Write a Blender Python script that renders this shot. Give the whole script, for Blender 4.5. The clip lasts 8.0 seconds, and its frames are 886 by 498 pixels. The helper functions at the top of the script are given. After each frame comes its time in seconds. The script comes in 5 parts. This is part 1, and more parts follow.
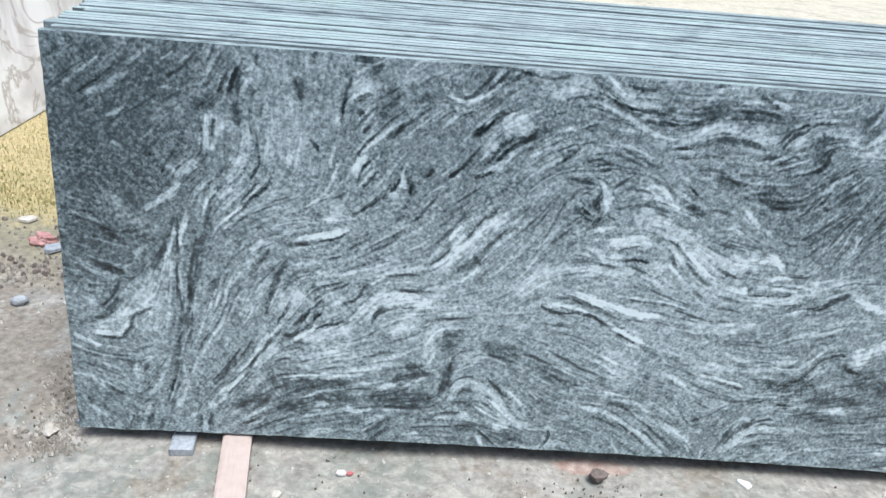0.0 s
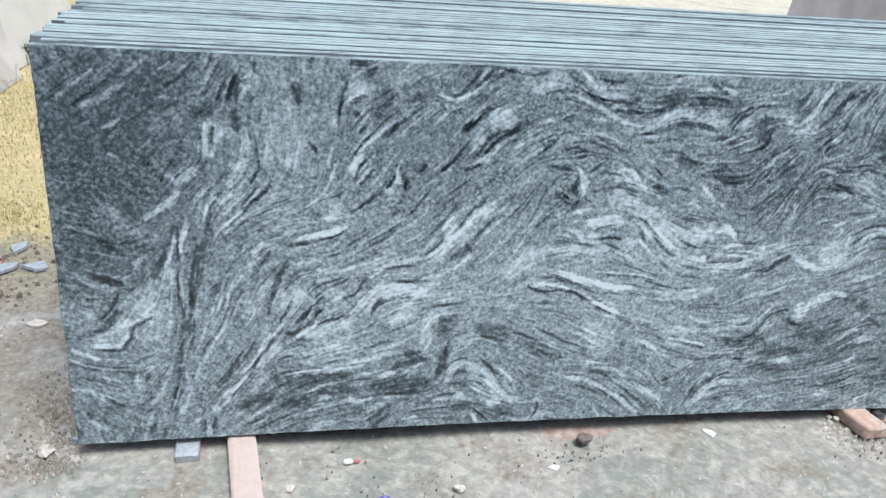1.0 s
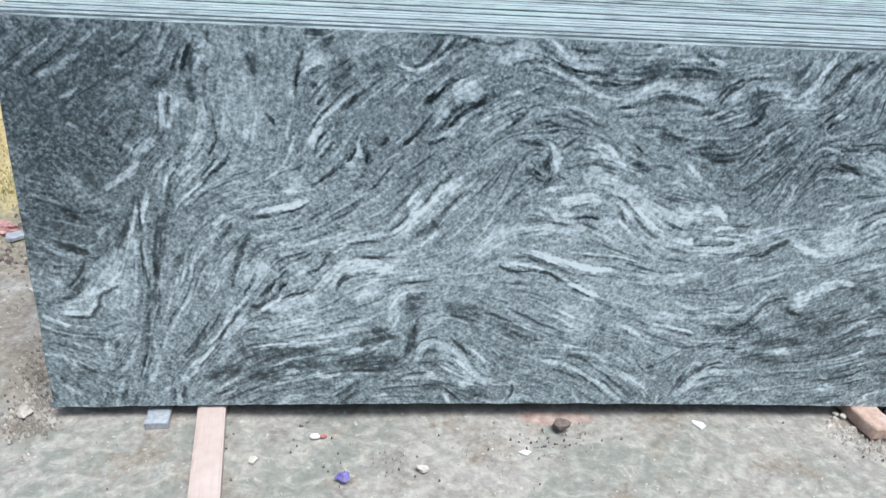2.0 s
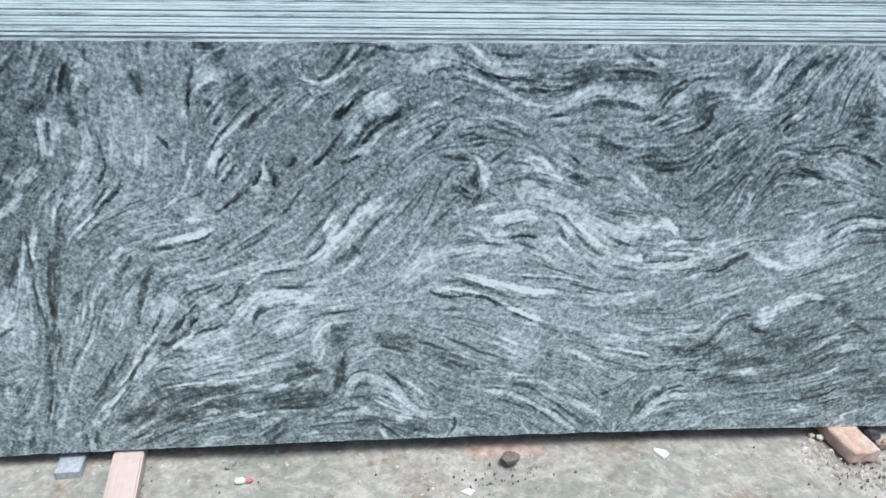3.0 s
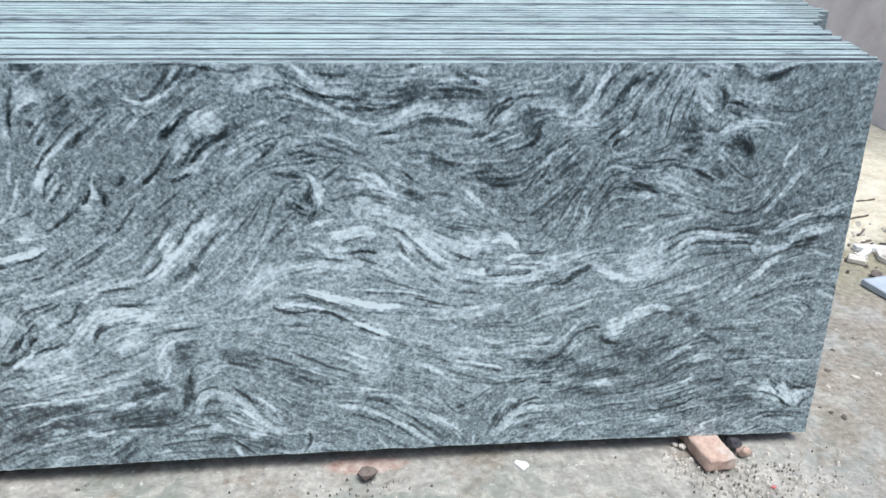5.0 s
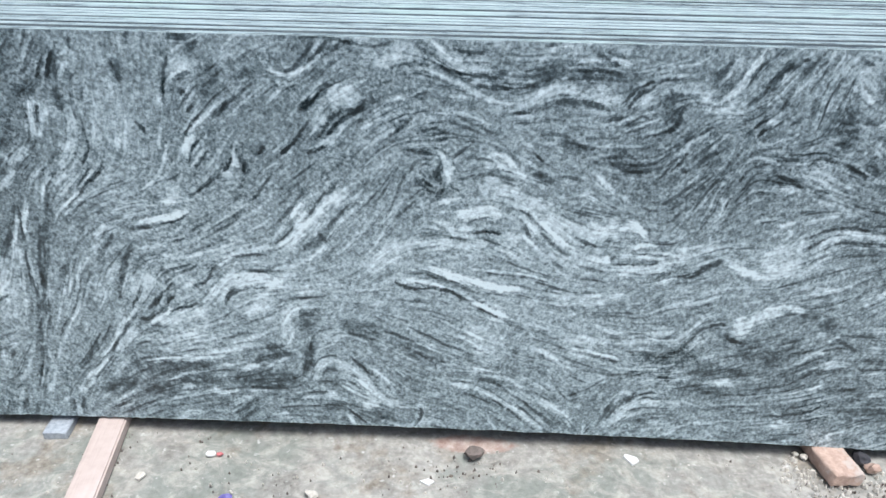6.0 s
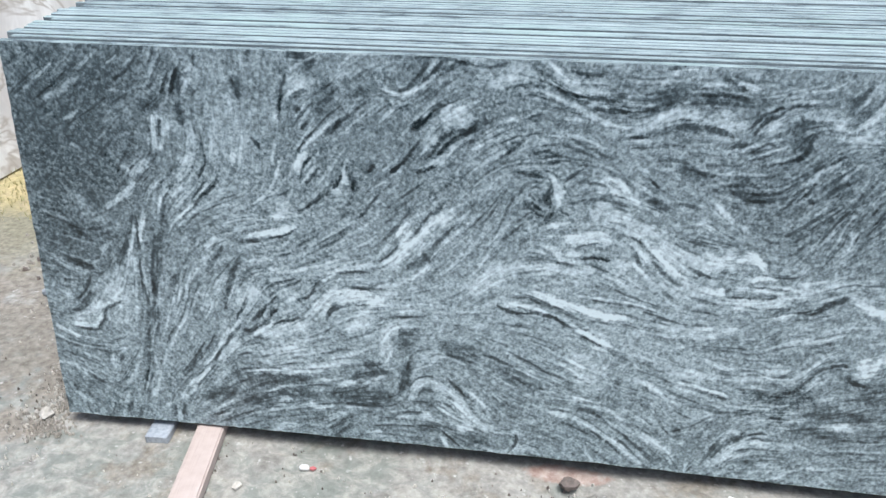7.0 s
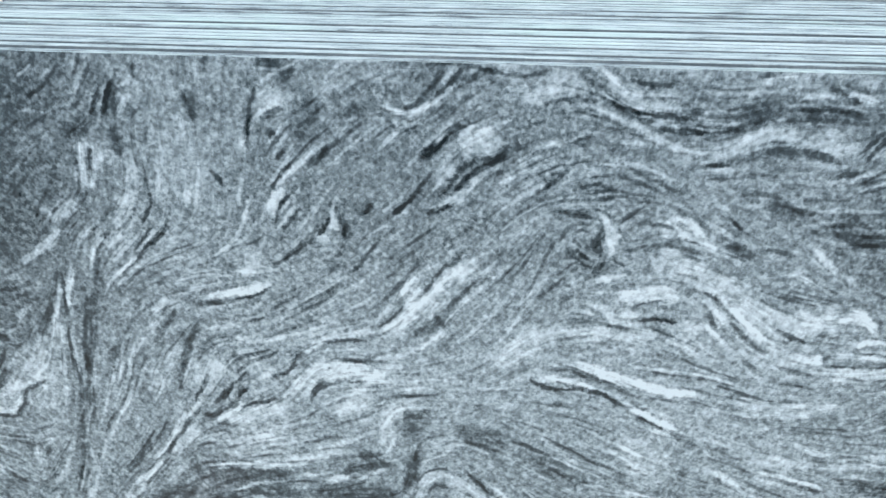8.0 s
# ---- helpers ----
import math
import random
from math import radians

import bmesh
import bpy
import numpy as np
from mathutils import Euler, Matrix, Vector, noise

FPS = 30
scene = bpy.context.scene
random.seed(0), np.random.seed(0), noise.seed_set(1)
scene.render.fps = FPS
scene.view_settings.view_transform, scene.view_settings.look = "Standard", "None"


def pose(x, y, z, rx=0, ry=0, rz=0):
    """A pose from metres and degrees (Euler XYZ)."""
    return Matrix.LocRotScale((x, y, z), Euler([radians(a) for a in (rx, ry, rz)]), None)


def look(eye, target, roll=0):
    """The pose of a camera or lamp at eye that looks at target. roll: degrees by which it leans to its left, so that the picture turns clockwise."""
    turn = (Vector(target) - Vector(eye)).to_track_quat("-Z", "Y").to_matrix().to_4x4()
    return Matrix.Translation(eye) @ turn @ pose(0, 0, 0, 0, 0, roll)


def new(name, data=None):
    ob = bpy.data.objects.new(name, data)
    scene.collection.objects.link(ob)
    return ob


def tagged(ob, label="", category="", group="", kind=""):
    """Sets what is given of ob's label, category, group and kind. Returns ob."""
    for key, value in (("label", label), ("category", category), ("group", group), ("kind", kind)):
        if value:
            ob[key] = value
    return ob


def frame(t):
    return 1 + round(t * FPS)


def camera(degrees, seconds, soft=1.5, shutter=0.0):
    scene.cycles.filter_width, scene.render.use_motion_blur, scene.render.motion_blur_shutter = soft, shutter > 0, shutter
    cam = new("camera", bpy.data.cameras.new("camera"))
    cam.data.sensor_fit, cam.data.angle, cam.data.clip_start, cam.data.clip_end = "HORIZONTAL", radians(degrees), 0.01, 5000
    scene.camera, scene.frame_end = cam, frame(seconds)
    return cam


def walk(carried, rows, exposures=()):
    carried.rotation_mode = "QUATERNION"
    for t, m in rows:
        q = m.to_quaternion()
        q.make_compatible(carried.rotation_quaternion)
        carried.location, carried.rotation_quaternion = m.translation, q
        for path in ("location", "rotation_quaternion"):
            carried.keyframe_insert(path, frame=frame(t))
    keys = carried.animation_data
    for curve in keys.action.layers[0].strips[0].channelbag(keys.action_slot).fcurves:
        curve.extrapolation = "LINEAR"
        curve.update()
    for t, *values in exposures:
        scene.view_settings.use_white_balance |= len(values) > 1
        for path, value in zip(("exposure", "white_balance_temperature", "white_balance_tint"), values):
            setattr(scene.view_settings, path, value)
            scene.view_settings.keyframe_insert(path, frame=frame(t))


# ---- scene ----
cam = camera(65.2, 8.0)
METRES = 1.6
BASE = pose(0.7015, -1.3057, 1.2524, -26.972, -6.099, -1.859)
ROWS = [
    (0.0, 0.0, 0.0, 0.0, 0.0, 0.0, 0.0),
    (0.5, -0.0904, -0.0321, 0.0075, -3.52, 0.99, 1.8),
    (1.0, -0.1274, -0.049, -0.0032, -7.7, -0.66, 3.95),
    (1.2, -0.118, -0.0486, -0.0099, -7.51, -1.33, 3.89),
    (2.3, 0.0595, -0.0266, -0.0104, -0.99, -2.18, 2.85),
    (2.5, 0.0766, -0.0133, -0.0018, -0.85, -2.29, 3.28),
    (3.0, 0.1366, 0.0473, 0.0117, -1.83, -2.26, 4.61),
    (3.5, 0.2213, 0.07, 0.0175, -3.92, -2.42, 5.67),
    (4.0, 0.3044, 0.0593, 0.0144, -5.08, -1.69, 5.41),
    (4.2, 0.3223, 0.0524, 0.0117, -5.24, -1.25, 5.42),
    (5.3, 0.331, 0.0244, -0.014, -1.25, -0.78, 4.75),
    (5.5, 0.319, 0.0266, -0.0147, 0.33, -1.3, 4.07),
    (6.0, 0.2763, 0.0339, -0.006, 3.84, -1.9, 2.03),
    (6.5, 0.2398, 0.0354, 0.0055, 7.27, -1.33, 0.4),
    (7.0, 0.2209, 0.0445, 0.0087, 9.24, -0.79, -0.01),
    (7.5, 0.183, 0.1212, 0.014, 8.48, -0.68, 0.85),
    (8.0, 0.147, 0.2419, 0.0461, 7.43, 1.11, 0.87),
]
walk(cam, [(t, BASE @ pose(METRES * x, METRES * y, METRES * z, 90 + pitch, roll, yaw)) for t, x, y, z, yaw, pitch, roll in ROWS],
     [(0.0, 0.83, 6010, 8.2), (1.0, 0.74, 6010, 8.2), (2.5, 0.79, 6010, 8.2), (4.2, 0.77, 6010, 8.2), (6.0, 0.86, 6010, 8.2), (7.0, 0.81, 6010, 8.2), (8.0, 0.92, 6010, 8.2)])

# ---- light ----
world = bpy.data.worlds.new("sky")
scene.world = world
world.use_nodes = True
wn = world.node_tree.nodes
sky = wn.new("ShaderNodeTexSky")
sky.sky_type = "NISHITA"
sky.sun_disc = False
sky.sun_elevation = radians(72)
sky.sun_rotation = radians(155)
sky.air_density, sky.dust_density, sky.ozone_density = 1.0, 4.0, 1.0
wn["Background"].inputs["Strength"].default_value = 0.10
world.node_tree.links.new(sky.outputs[0], wn["Background"].inputs["Color"])

sun = new("sun", bpy.data.lights.new("sun", "SUN"))
sun.data.energy, sun.data.angle, sun.data.color = 2.0, radians(24), (1.0, 0.97, 0.92)
sun.matrix_world = look((0.16, -0.26, 0.95), (0, 0, 0))


# ---- materials ----
class Mat:
    """A node material with short calls for its nodes."""

    def __init__(self, name, rough=0.8):
        self.m = bpy.data.materials.new(name)
        self.m.use_nodes = True
        self.t = self.m.node_tree
        self.b = self.t.nodes["Principled BSDF"]
        self.b.inputs["Roughness"].default_value = rough
        self.co = self.node("ShaderNodeTexCoord").outputs["Object"]

    def node(self, kind, **props):
        n = self.t.nodes.new(kind)
        for k, v in props.items():
            setattr(n, k, v)
        return n

    def link(self, a, b):
        if hasattr(a, "is_linked"):
            self.t.links.new(a, b)
        else:
            b.default_value = a

    def scaled(self, v, s, shift=(0, 0, 0)):
        n = self.node("ShaderNodeMapping")
        self.link(v, n.inputs["Vector"])
        n.inputs["Scale"].default_value = s
        n.inputs["Location"].default_value = shift
        return n.outputs[0]

    def noise(self, scale, detail=4, rough=0.55, v=None, dist=0.0):
        n = self.node("ShaderNodeTexNoise")
        self.link(self.co if v is None else v, n.inputs["Vector"])
        for k, x in (("Scale", scale), ("Detail", detail), ("Roughness", rough), ("Distortion", dist)):
            n.inputs[k].default_value = x
        return n.outputs["Fac"]

    def math(self, op, a, b=0.0, c=0.0, clamp=False):
        n = self.node("ShaderNodeMath", operation=op, use_clamp=clamp)
        for k, x in enumerate((a, b, c)):
            self.link(x, n.inputs[k])
        return n.outputs[0]

    def ramp(self, fac, *stops):
        n = self.node("ShaderNodeValToRGB")
        self.link(fac, n.inputs[0])
        e = n.color_ramp.elements
        while len(e) < len(stops):
            e.new(0.5)
        for k, (p, c) in enumerate(stops):
            e[k].position = p
            e[k].color = (*(c if isinstance(c, tuple) else (c, c, c)), 1)
        return n.outputs["Color"]

    def mix(self, fac, a, b, kind="MIX"):
        n = self.node("ShaderNodeMix", data_type="RGBA", blend_type=kind)
        self.link(fac, n.inputs["Factor"])
        for x, s in ((a, n.inputs[6]), (b, n.inputs[7])):
            self.link((*x, 1) if isinstance(x, tuple) else x, s)
        return n.outputs[2]

    def attr(self, name):
        return self.node("ShaderNodeAttribute", attribute_name=name).outputs["Fac"]

    def random(self):
        return self.node("ShaderNodeObjectInfo").outputs["Random"]

    def color(self, c):
        self.link((*c, 1) if isinstance(c, tuple) else c, self.b.inputs["Base Color"])
        return self

    def rough(self, r):
        self.link(r, self.b.inputs["Roughness"])
        return self

    def bump(self, h, strength=0.4, dist=0.002):
        n = self.node("ShaderNodeBump")
        n.inputs["Strength"].default_value = strength
        n.inputs["Distance"].default_value = dist
        self.link(h, n.inputs["Height"])
        self.link(n.outputs[0], self.b.inputs["Normal"])
        return self


def simple(name, lo, hi, scale=30.0, rough=0.8, bump=0.3, dist=0.002, detail=5):
    """A mottled surface between two colours, in grains of about 1 / scale metres."""
    m = Mat(name, rough)
    fine, broad = m.noise(scale, detail, 0.65), m.noise(scale * 0.13, 3)
    f = m.math("ADD", m.math("MULTIPLY", fine, 0.65), m.math("MULTIPLY", broad, 0.35))
    m.color(m.ramp(f, (0.34, lo), (0.66, hi))).bump(fine, bump, dist)
    return m.m


def veined_granite():
    """The polished face: the flow of the veins comes with the mesh, the crystals from noise."""
    m = Mat("veined_granite", 0.3)
    shade = m.attr("shade")
    salt, pepper, fleck = m.noise(135, 1, 0.6), m.noise(300, 2, 0.6), m.noise(85, 2, 0.6)
    g = m.math("ADD", m.math("MULTIPLY", salt, 0.62), m.math("MULTIPLY", pepper, 0.10))
    g = m.math("ADD", g, m.math("MULTIPLY", fleck, 0.43))
    for size, much in ((140, 0.24), (240, 0.10)):
        cell = m.node("ShaderNodeTexVoronoi")
        m.link(m.co, cell.inputs["Vector"])
        cell.inputs["Scale"].default_value = size
        part_of = m.node("ShaderNodeSeparateColor")
        m.link(cell.outputs["Color"], part_of.inputs[0])
        g = m.math("ADD", g, m.math("MULTIPLY", m.math("SUBTRACT", part_of.outputs[0], 0.5), much))
    v = m.math("ADD", shade, m.math("MULTIPLY", m.math("SUBTRACT", g, 0.585), m.attr("grain")))
    col = m.ramp(v, (0.0, (0.010, 0.016, 0.018)), (0.28, (0.064, 0.088, 0.099)), (0.5, (0.195, 0.248, 0.268)),
                 (0.72, (0.40, 0.485, 0.52)), (1.0, (0.66, 0.76, 0.79)))
    film = m.noise(2.3, 4, 0.6)
    m.color(col).rough(m.ramp(film, (0.3, 0.22), (0.7, 0.4)))
    m.bump(salt, 0.05, 0.0005)
    return m.m


def plain_granite():
    """Sawn, dusty granite faces of the slabs further back."""
    m = Mat("sawn_granite_face", 0.75)
    st = m.noise(1.0, 4, 0.6, m.scaled(m.co, (5, 30, 60)))
    gr = m.noise(160, 3, 0.7)
    f = m.math("ADD", m.math("MULTIPLY", st, 0.7), m.math("MULTIPLY", gr, 0.3))
    m.color(m.ramp(f, (0.3, (0.05, 0.07, 0.08)), (0.5, (0.15, 0.185, 0.20)), (0.7, (0.30, 0.35, 0.365)))).bump(gr, 0.3, 0.001)
    return m.m


def sawn_edge():
    """Pale sawn rims, dusted, with dark grains and longer grey runs along the edge."""
    m = Mat("sawn_granite_edge", 0.7)
    run = m.noise(1.0, 5, 0.7, m.scaled(m.co, (15, 150, 150)))
    gr = m.noise(230, 3, 0.7)
    f = m.math("ADD", m.math("MULTIPLY", run, 0.85), m.math("MULTIPLY", gr, 0.3))
    f = m.math("ADD", f, m.math("SUBTRACT", m.math("MULTIPLY", m.random(), 0.16), 0.165))
    smudge = m.noise(1.0, 5, 0.65, m.scaled(m.co, (11, 26, 12)))
    f = m.math("ADD", f, m.math("MULTIPLY", m.math("SUBTRACT", smudge, 0.48), 0.6))
    col = m.ramp(f, (0.29, (0.06, 0.08, 0.09)), (0.41, (0.225, 0.287, 0.294)), (0.64, (0.365, 0.447, 0.455)))
    # greenish slurry dried on in patches, and greyer ends that stick out of the stack
    slurry = m.ramp(m.noise(1.0, 4, 0.6, m.scaled(m.co, (3.5, 9, 3), (1.7, 0, 0))), (0.52, 0.0), (0.66, 0.5))
    col = m.mix(slurry, col, (0.36, 0.49, 0.455))
    x = m.node("ShaderNodeSeparateXYZ").outputs[0]
    m.link(m.co, x.node.inputs[0])
    ends = m.ramp(m.math("ADD", m.math("SUBTRACT", x, 2.39), m.math("MULTIPLY", smudge, 0.03)), (0.0, 0.0), (0.03, 0.85))
    col = m.mix(ends, col, (0.20, 0.25, 0.245))
    m.color(col).bump(gr, 0.4, 0.001)
    return m.m


def yard():
    """Dusty concrete with worn smooth patches and brick dust; trodden sand and dry grass past its edge."""
    m = Mat("yard", 0.85)
    x, y, z = m.node("ShaderNodeSeparateXYZ").outputs
    m.link(m.co, x.node.inputs[0])
    broad, mid, fine, tiny = m.noise(2.2, 4, 0.6), m.noise(9, 5, 0.65), m.noise(46, 5, 0.7), m.noise(190, 3, 0.7)
    dust = m.ramp(m.math("ADD", m.math("MULTIPLY", mid, 0.55), m.math("MULTIPLY", fine, 0.45)),
                  (0.34, (0.155, 0.150, 0.132)), (0.5, (0.285, 0.278, 0.254)), (0.64, (0.45, 0.44, 0.405)))
    smooth = m.ramp(fine, (0.3, (0.165, 0.178, 0.155)), (0.7, (0.27, 0.285, 0.255)))
    patch = m.ramp(m.math("ADD", m.math("MULTIPLY", broad, 0.7), m.math("MULTIPLY", mid, 0.3)), (0.50, 0.0), (0.57, 1.0))
    base = m.mix(patch, dust, smooth)
    smear = m.ramp(m.noise(17, 6, 0.72, m.scaled(m.co, (1, 1.3, 1), (5.5, 2.2, 0)), 0.8), (0.45, 0.0), (0.62, 0.8))
    base = m.mix(smear, base, m.ramp(fine, (0.3, (0.30, 0.285, 0.25)), (0.7, (0.50, 0.48, 0.435))))
    # earth-brown crumbs and scattered dark specks
    soil = m.noise(5.5, 5, 0.7, m.scaled(m.co, (1, 1, 1), (3.1, 7.7, 0)))
    soil = m.math("ADD", soil, m.math("MULTIPLY", m.math("ADD", m.ramp(m.math("ADD", x, m.math("MULTIPLY", m.math("SUBTRACT", broad, 0.30), 0.9)), (0.0, 1.0), (0.30, 0.0)), m.ramp(m.math("SUBTRACT", x, 2.3), (0.0, 0.0), (0.5, 1.0))), 0.15))
    soil = m.ramp(soil, (0.54, 0.0), (0.64, 0.75))
    base = m.mix(soil, base, m.ramp(fine, (0.3, (0.115, 0.096, 0.073)), (0.7, (0.35, 0.31, 0.25))))
    speck = m.ramp(m.noise(75, 3, 0.6), (0.68, 0.0), (0.78, 0.6))
    base = m.mix(speck, base, (0.11, 0.10, 0.085))
    chalk = m.ramp(m.noise(62, 2, 0.5, m.scaled(m.co, (1, 1, 1), (9, 4, 0))), (0.66, 0.0), (0.78, 0.6))
    base = m.mix(chalk, base, (0.66, 0.65, 0.62))
    # brick dust ground into the yard beside the slab
    dx = m.math("DIVIDE", m.math("SUBTRACT", x, 1.262), 0.115)
    dy = m.math("DIVIDE", m.math("SUBTRACT", y, 0.006), 0.032)
    d = m.math("ADD", m.math("MULTIPLY", dx, dx), m.math("MULTIPLY", dy, dy))
    d = m.math("ADD", d, m.math("MULTIPLY", m.math("SUBTRACT", fine, 0.5), 1.6))
    base = m.mix(m.ramp(d, (0.5, 0.6), (1.0, 0.0)), base, m.ramp(fine, (0.35, (0.34, 0.19, 0.15)), (0.65, (0.56, 0.42, 0.36))))
    # sand and dry grass past the concrete's ragged edge
    edge = m.math("ADD", y, m.math("MULTIPLY", m.math("SUBTRACT", mid, 0.5), 0.5))
    far = m.ramp(m.math("SUBTRACT", edge, 0.62), (0.45, 0.0), (0.62, 1.0))
    sand = m.ramp(m.math("ADD", m.math("MULTIPLY", mid, 0.5), m.math("MULTIPLY", fine, 0.5)),
                  (0.36, (0.38, 0.335, 0.245)), (0.5, (0.55, 0.51, 0.40)), (0.66, (0.68, 0.65, 0.54)))
    litter = m.ramp(m.noise(1.0, 6, 0.72, m.scaled(m.co, (0.9, 1.6, 1), (2.0, 0.4, 0))), (0.50, 0.0), (0.64, 0.75))
    sand = m.mix(litter, sand, m.ramp(mid, (0.35, (0.20, 0.185, 0.14)), (0.65, (0.42, 0.40, 0.33))))
    ochre = m.ramp(m.math("ADD", x, 0.5), (0.0, 0.75), (0.8, 0.0))
    sand = m.mix(ochre, sand, m.ramp(fine, (0.3, (0.46, 0.33, 0.17)), (0.7, (0.72, 0.56, 0.33))))
    turf = m.ramp(fine, (0.3, (0.22, 0.22, 0.09)), (0.7, (0.56, 0.45, 0.24)))
    grassy = m.math("ADD", m.math("MULTIPLY", m.noise(2.3, 5, 0.65), 0.75), m.math("MULTIPLY", fine, 0.25))
    grassy = m.ramp(m.math("ADD", grassy, m.math("MULTIPLY", m.ramp(m.math("ADD", x, 0.5), (0.0, 1.0), (0.6, 0.0)), 0.10)), (0.47, 0.0), (0.58, 0.85))
    fringe = m.ramp(edge, (0.62, 0.0), (0.95, 0.8))
    base = m.mix(fringe, base, m.ramp(fine, (0.3, (0.15, 0.14, 0.09)), (0.7, (0.33, 0.31, 0.21))))
    grassy = m.math("MULTIPLY", grassy, m.ramp(m.math("ADD", x, 0.4), (0.0, 1.0), (0.7, 0.12)))
    base = m.mix(far, base, m.mix(grassy, sand, turf))
    h = m.math("ADD", m.math("MULTIPLY", fine, 0.7), m.math("MULTIPLY", tiny, 0.4))
    m.color(base).bump(h, 0.55, 0.006)
    m.rough(m.ramp(patch, (0.0, 0.92), (1.0, 0.6)))
    return m.m


def white_marble():
    m = Mat("white_marble", 0.35)
    warp = m.noise(1.3, 4, 0.6)
    v = m.noise(1.5, 5, 0.6, m.scaled(m.co, (1, 1, 0.8)), 0.9)
    vein = m.ramp(v, (0.43, 0.0), (0.52, 0.5), (0.68, 0.85))
    base = m.mix(vein, m.ramp(warp, (0.3, (0.80, 0.79, 0.77)), (0.7, (0.88, 0.87, 0.85))), (0.46, 0.43, 0.41))
    # thin brown threads that loop through the white
    ridge = m.math("ABSOLUTE", m.math("SUBTRACT", m.noise(1.7, 4, 0.62, m.scaled(m.co, (1, 1, 1.5), (4, 2, 1)), 1.2), 0.5))
    m.color(m.mix(m.ramp(ridge, (0.0, 0.75), (0.035, 0.0)), base, (0.36, 0.31, 0.26)))
    return m.m


def timber_wood():
    m = Mat("sawn_timber", 0.8)
    g = m.noise(1.0, 5, 0.65, m.scaled(m.co, (90, 5, 90)), 0.6)
    b = m.noise(14, 4, 0.6)
    f = m.math("ADD", m.math("MULTIPLY", g, 0.4), m.math("MULTIPLY", b, 0.6))
    m.color(m.ramp(f, (0.30, (0.37, 0.295, 0.26)), (0.5, (0.50, 0.415, 0.375)), (0.70, (0.58, 0.50, 0.465)))).bump(g, 0.4, 0.001)
    return m.m


def red_clay():
    m = Mat("red_clay", 0.9)
    n, b = m.noise(70, 5, 0.7), m.noise(13, 4, 0.6)
    col = m.ramp(n, (0.3, (0.36, 0.25, 0.20)), (0.7, (0.56, 0.42, 0.345)))
    mortar = m.ramp(b, (0.52, 0.0), (0.6, 0.8))
    m.color(m.mix(mortar, col, (0.50, 0.44, 0.40))).bump(n, 0.6, 0.002)
    return m.m


# ---- helpers for meshes ----
def mesh_of(name, verts, faces, mats, index=None, smooth=False):
    me = bpy.data.meshes.new(name)
    me.from_pydata(verts, [], faces)
    for a in (mats if isinstance(mats, (list, tuple)) else [mats]):
        me.materials.append(a)
    if index is not None:
        me.polygons.foreach_set("material_index", index)
    if smooth:
        me.polygons.foreach_set("use_smooth", [True] * len(me.polygons))
    me.update()
    return me


def part(name, bm, material, parent, label=""):
    """Links a bmesh as one mesh object under a thing or a part."""
    me = bpy.data.meshes.new(name)
    bm.to_mesh(me)
    bm.free()
    me.materials.append(material)
    ob = new(name, me)
    ob.parent = parent
    return tagged(ob, label)


def box(sx, sy, sz, bevel=0.0, at=(0, 0, 0), jitter=0.0, seed=0, cuts=0):
    """A box that stands on its base's middle, its edges rounded and its faces a little out of true."""
    bm = bmesh.new()
    bmesh.ops.create_cube(bm, size=1.0)
    for v in bm.verts:
        v.co = Vector((v.co.x * sx, v.co.y * sy, (v.co.z + 0.5) * sz)) + Vector(at)
    if bevel:
        bmesh.ops.bevel(bm, geom=list(bm.edges), offset=bevel, segments=2, affect="EDGES", clamp_overlap=True)
    if cuts:
        bmesh.ops.subdivide_edges(bm, edges=[e for e in bm.edges if e.calc_length() > 0.02], cuts=cuts, use_grid_fill=True)
    for v in bm.verts:
        v.co += jitter * 2 * Vector([noise.noise(v.co * 35 + Vector((seed, 9 * k, k))) for k in range(3)])
    return bm


def worn_block(sx, sy, sz, radius, rough, seed, cuts=7):
    """A block with rounded, knocked edges that stands on its base."""
    bm = bmesh.new()
    bmesh.ops.create_cube(bm, size=1.0)
    bmesh.ops.subdivide_edges(bm, edges=list(bm.edges), cuts=cuts, use_grid_fill=True)
    half = (sx / 2 - radius, sy / 2 - radius, sz / 2 - radius)
    for v in bm.verts:
        p = Vector((v.co.x * sx, v.co.y * sy, v.co.z * sz))
        q = Vector([max(-h, min(h, a)) for a, h in zip(p, half)])
        d = (p - q).normalized() * radius if (p - q).length > 1e-6 else Vector()
        v.co = q + d + rough * Vector([noise.noise(p * 45 + Vector((seed, k * 7, k))) for k in range(3)])
        v.co.z += sz / 2
    for f in bm.faces:
        f.smooth = True
    return bm


# ---- ground ----
def spaced(lo, hi, a, b, step):
    """Grid lines: step apart between a and b, growing apart to lo and hi."""
    mid = list(np.arange(a, b + step / 2, step))
    up, d = [b], step
    while up[-1] < hi:
        d *= 1.22
        up.append(up[-1] + d)
    down, d = [a], step
    while down[-1] > lo:
        d *= 1.22
        down.append(down[-1] - d)
    return np.array(down[:0:-1] + mid + up[1:])


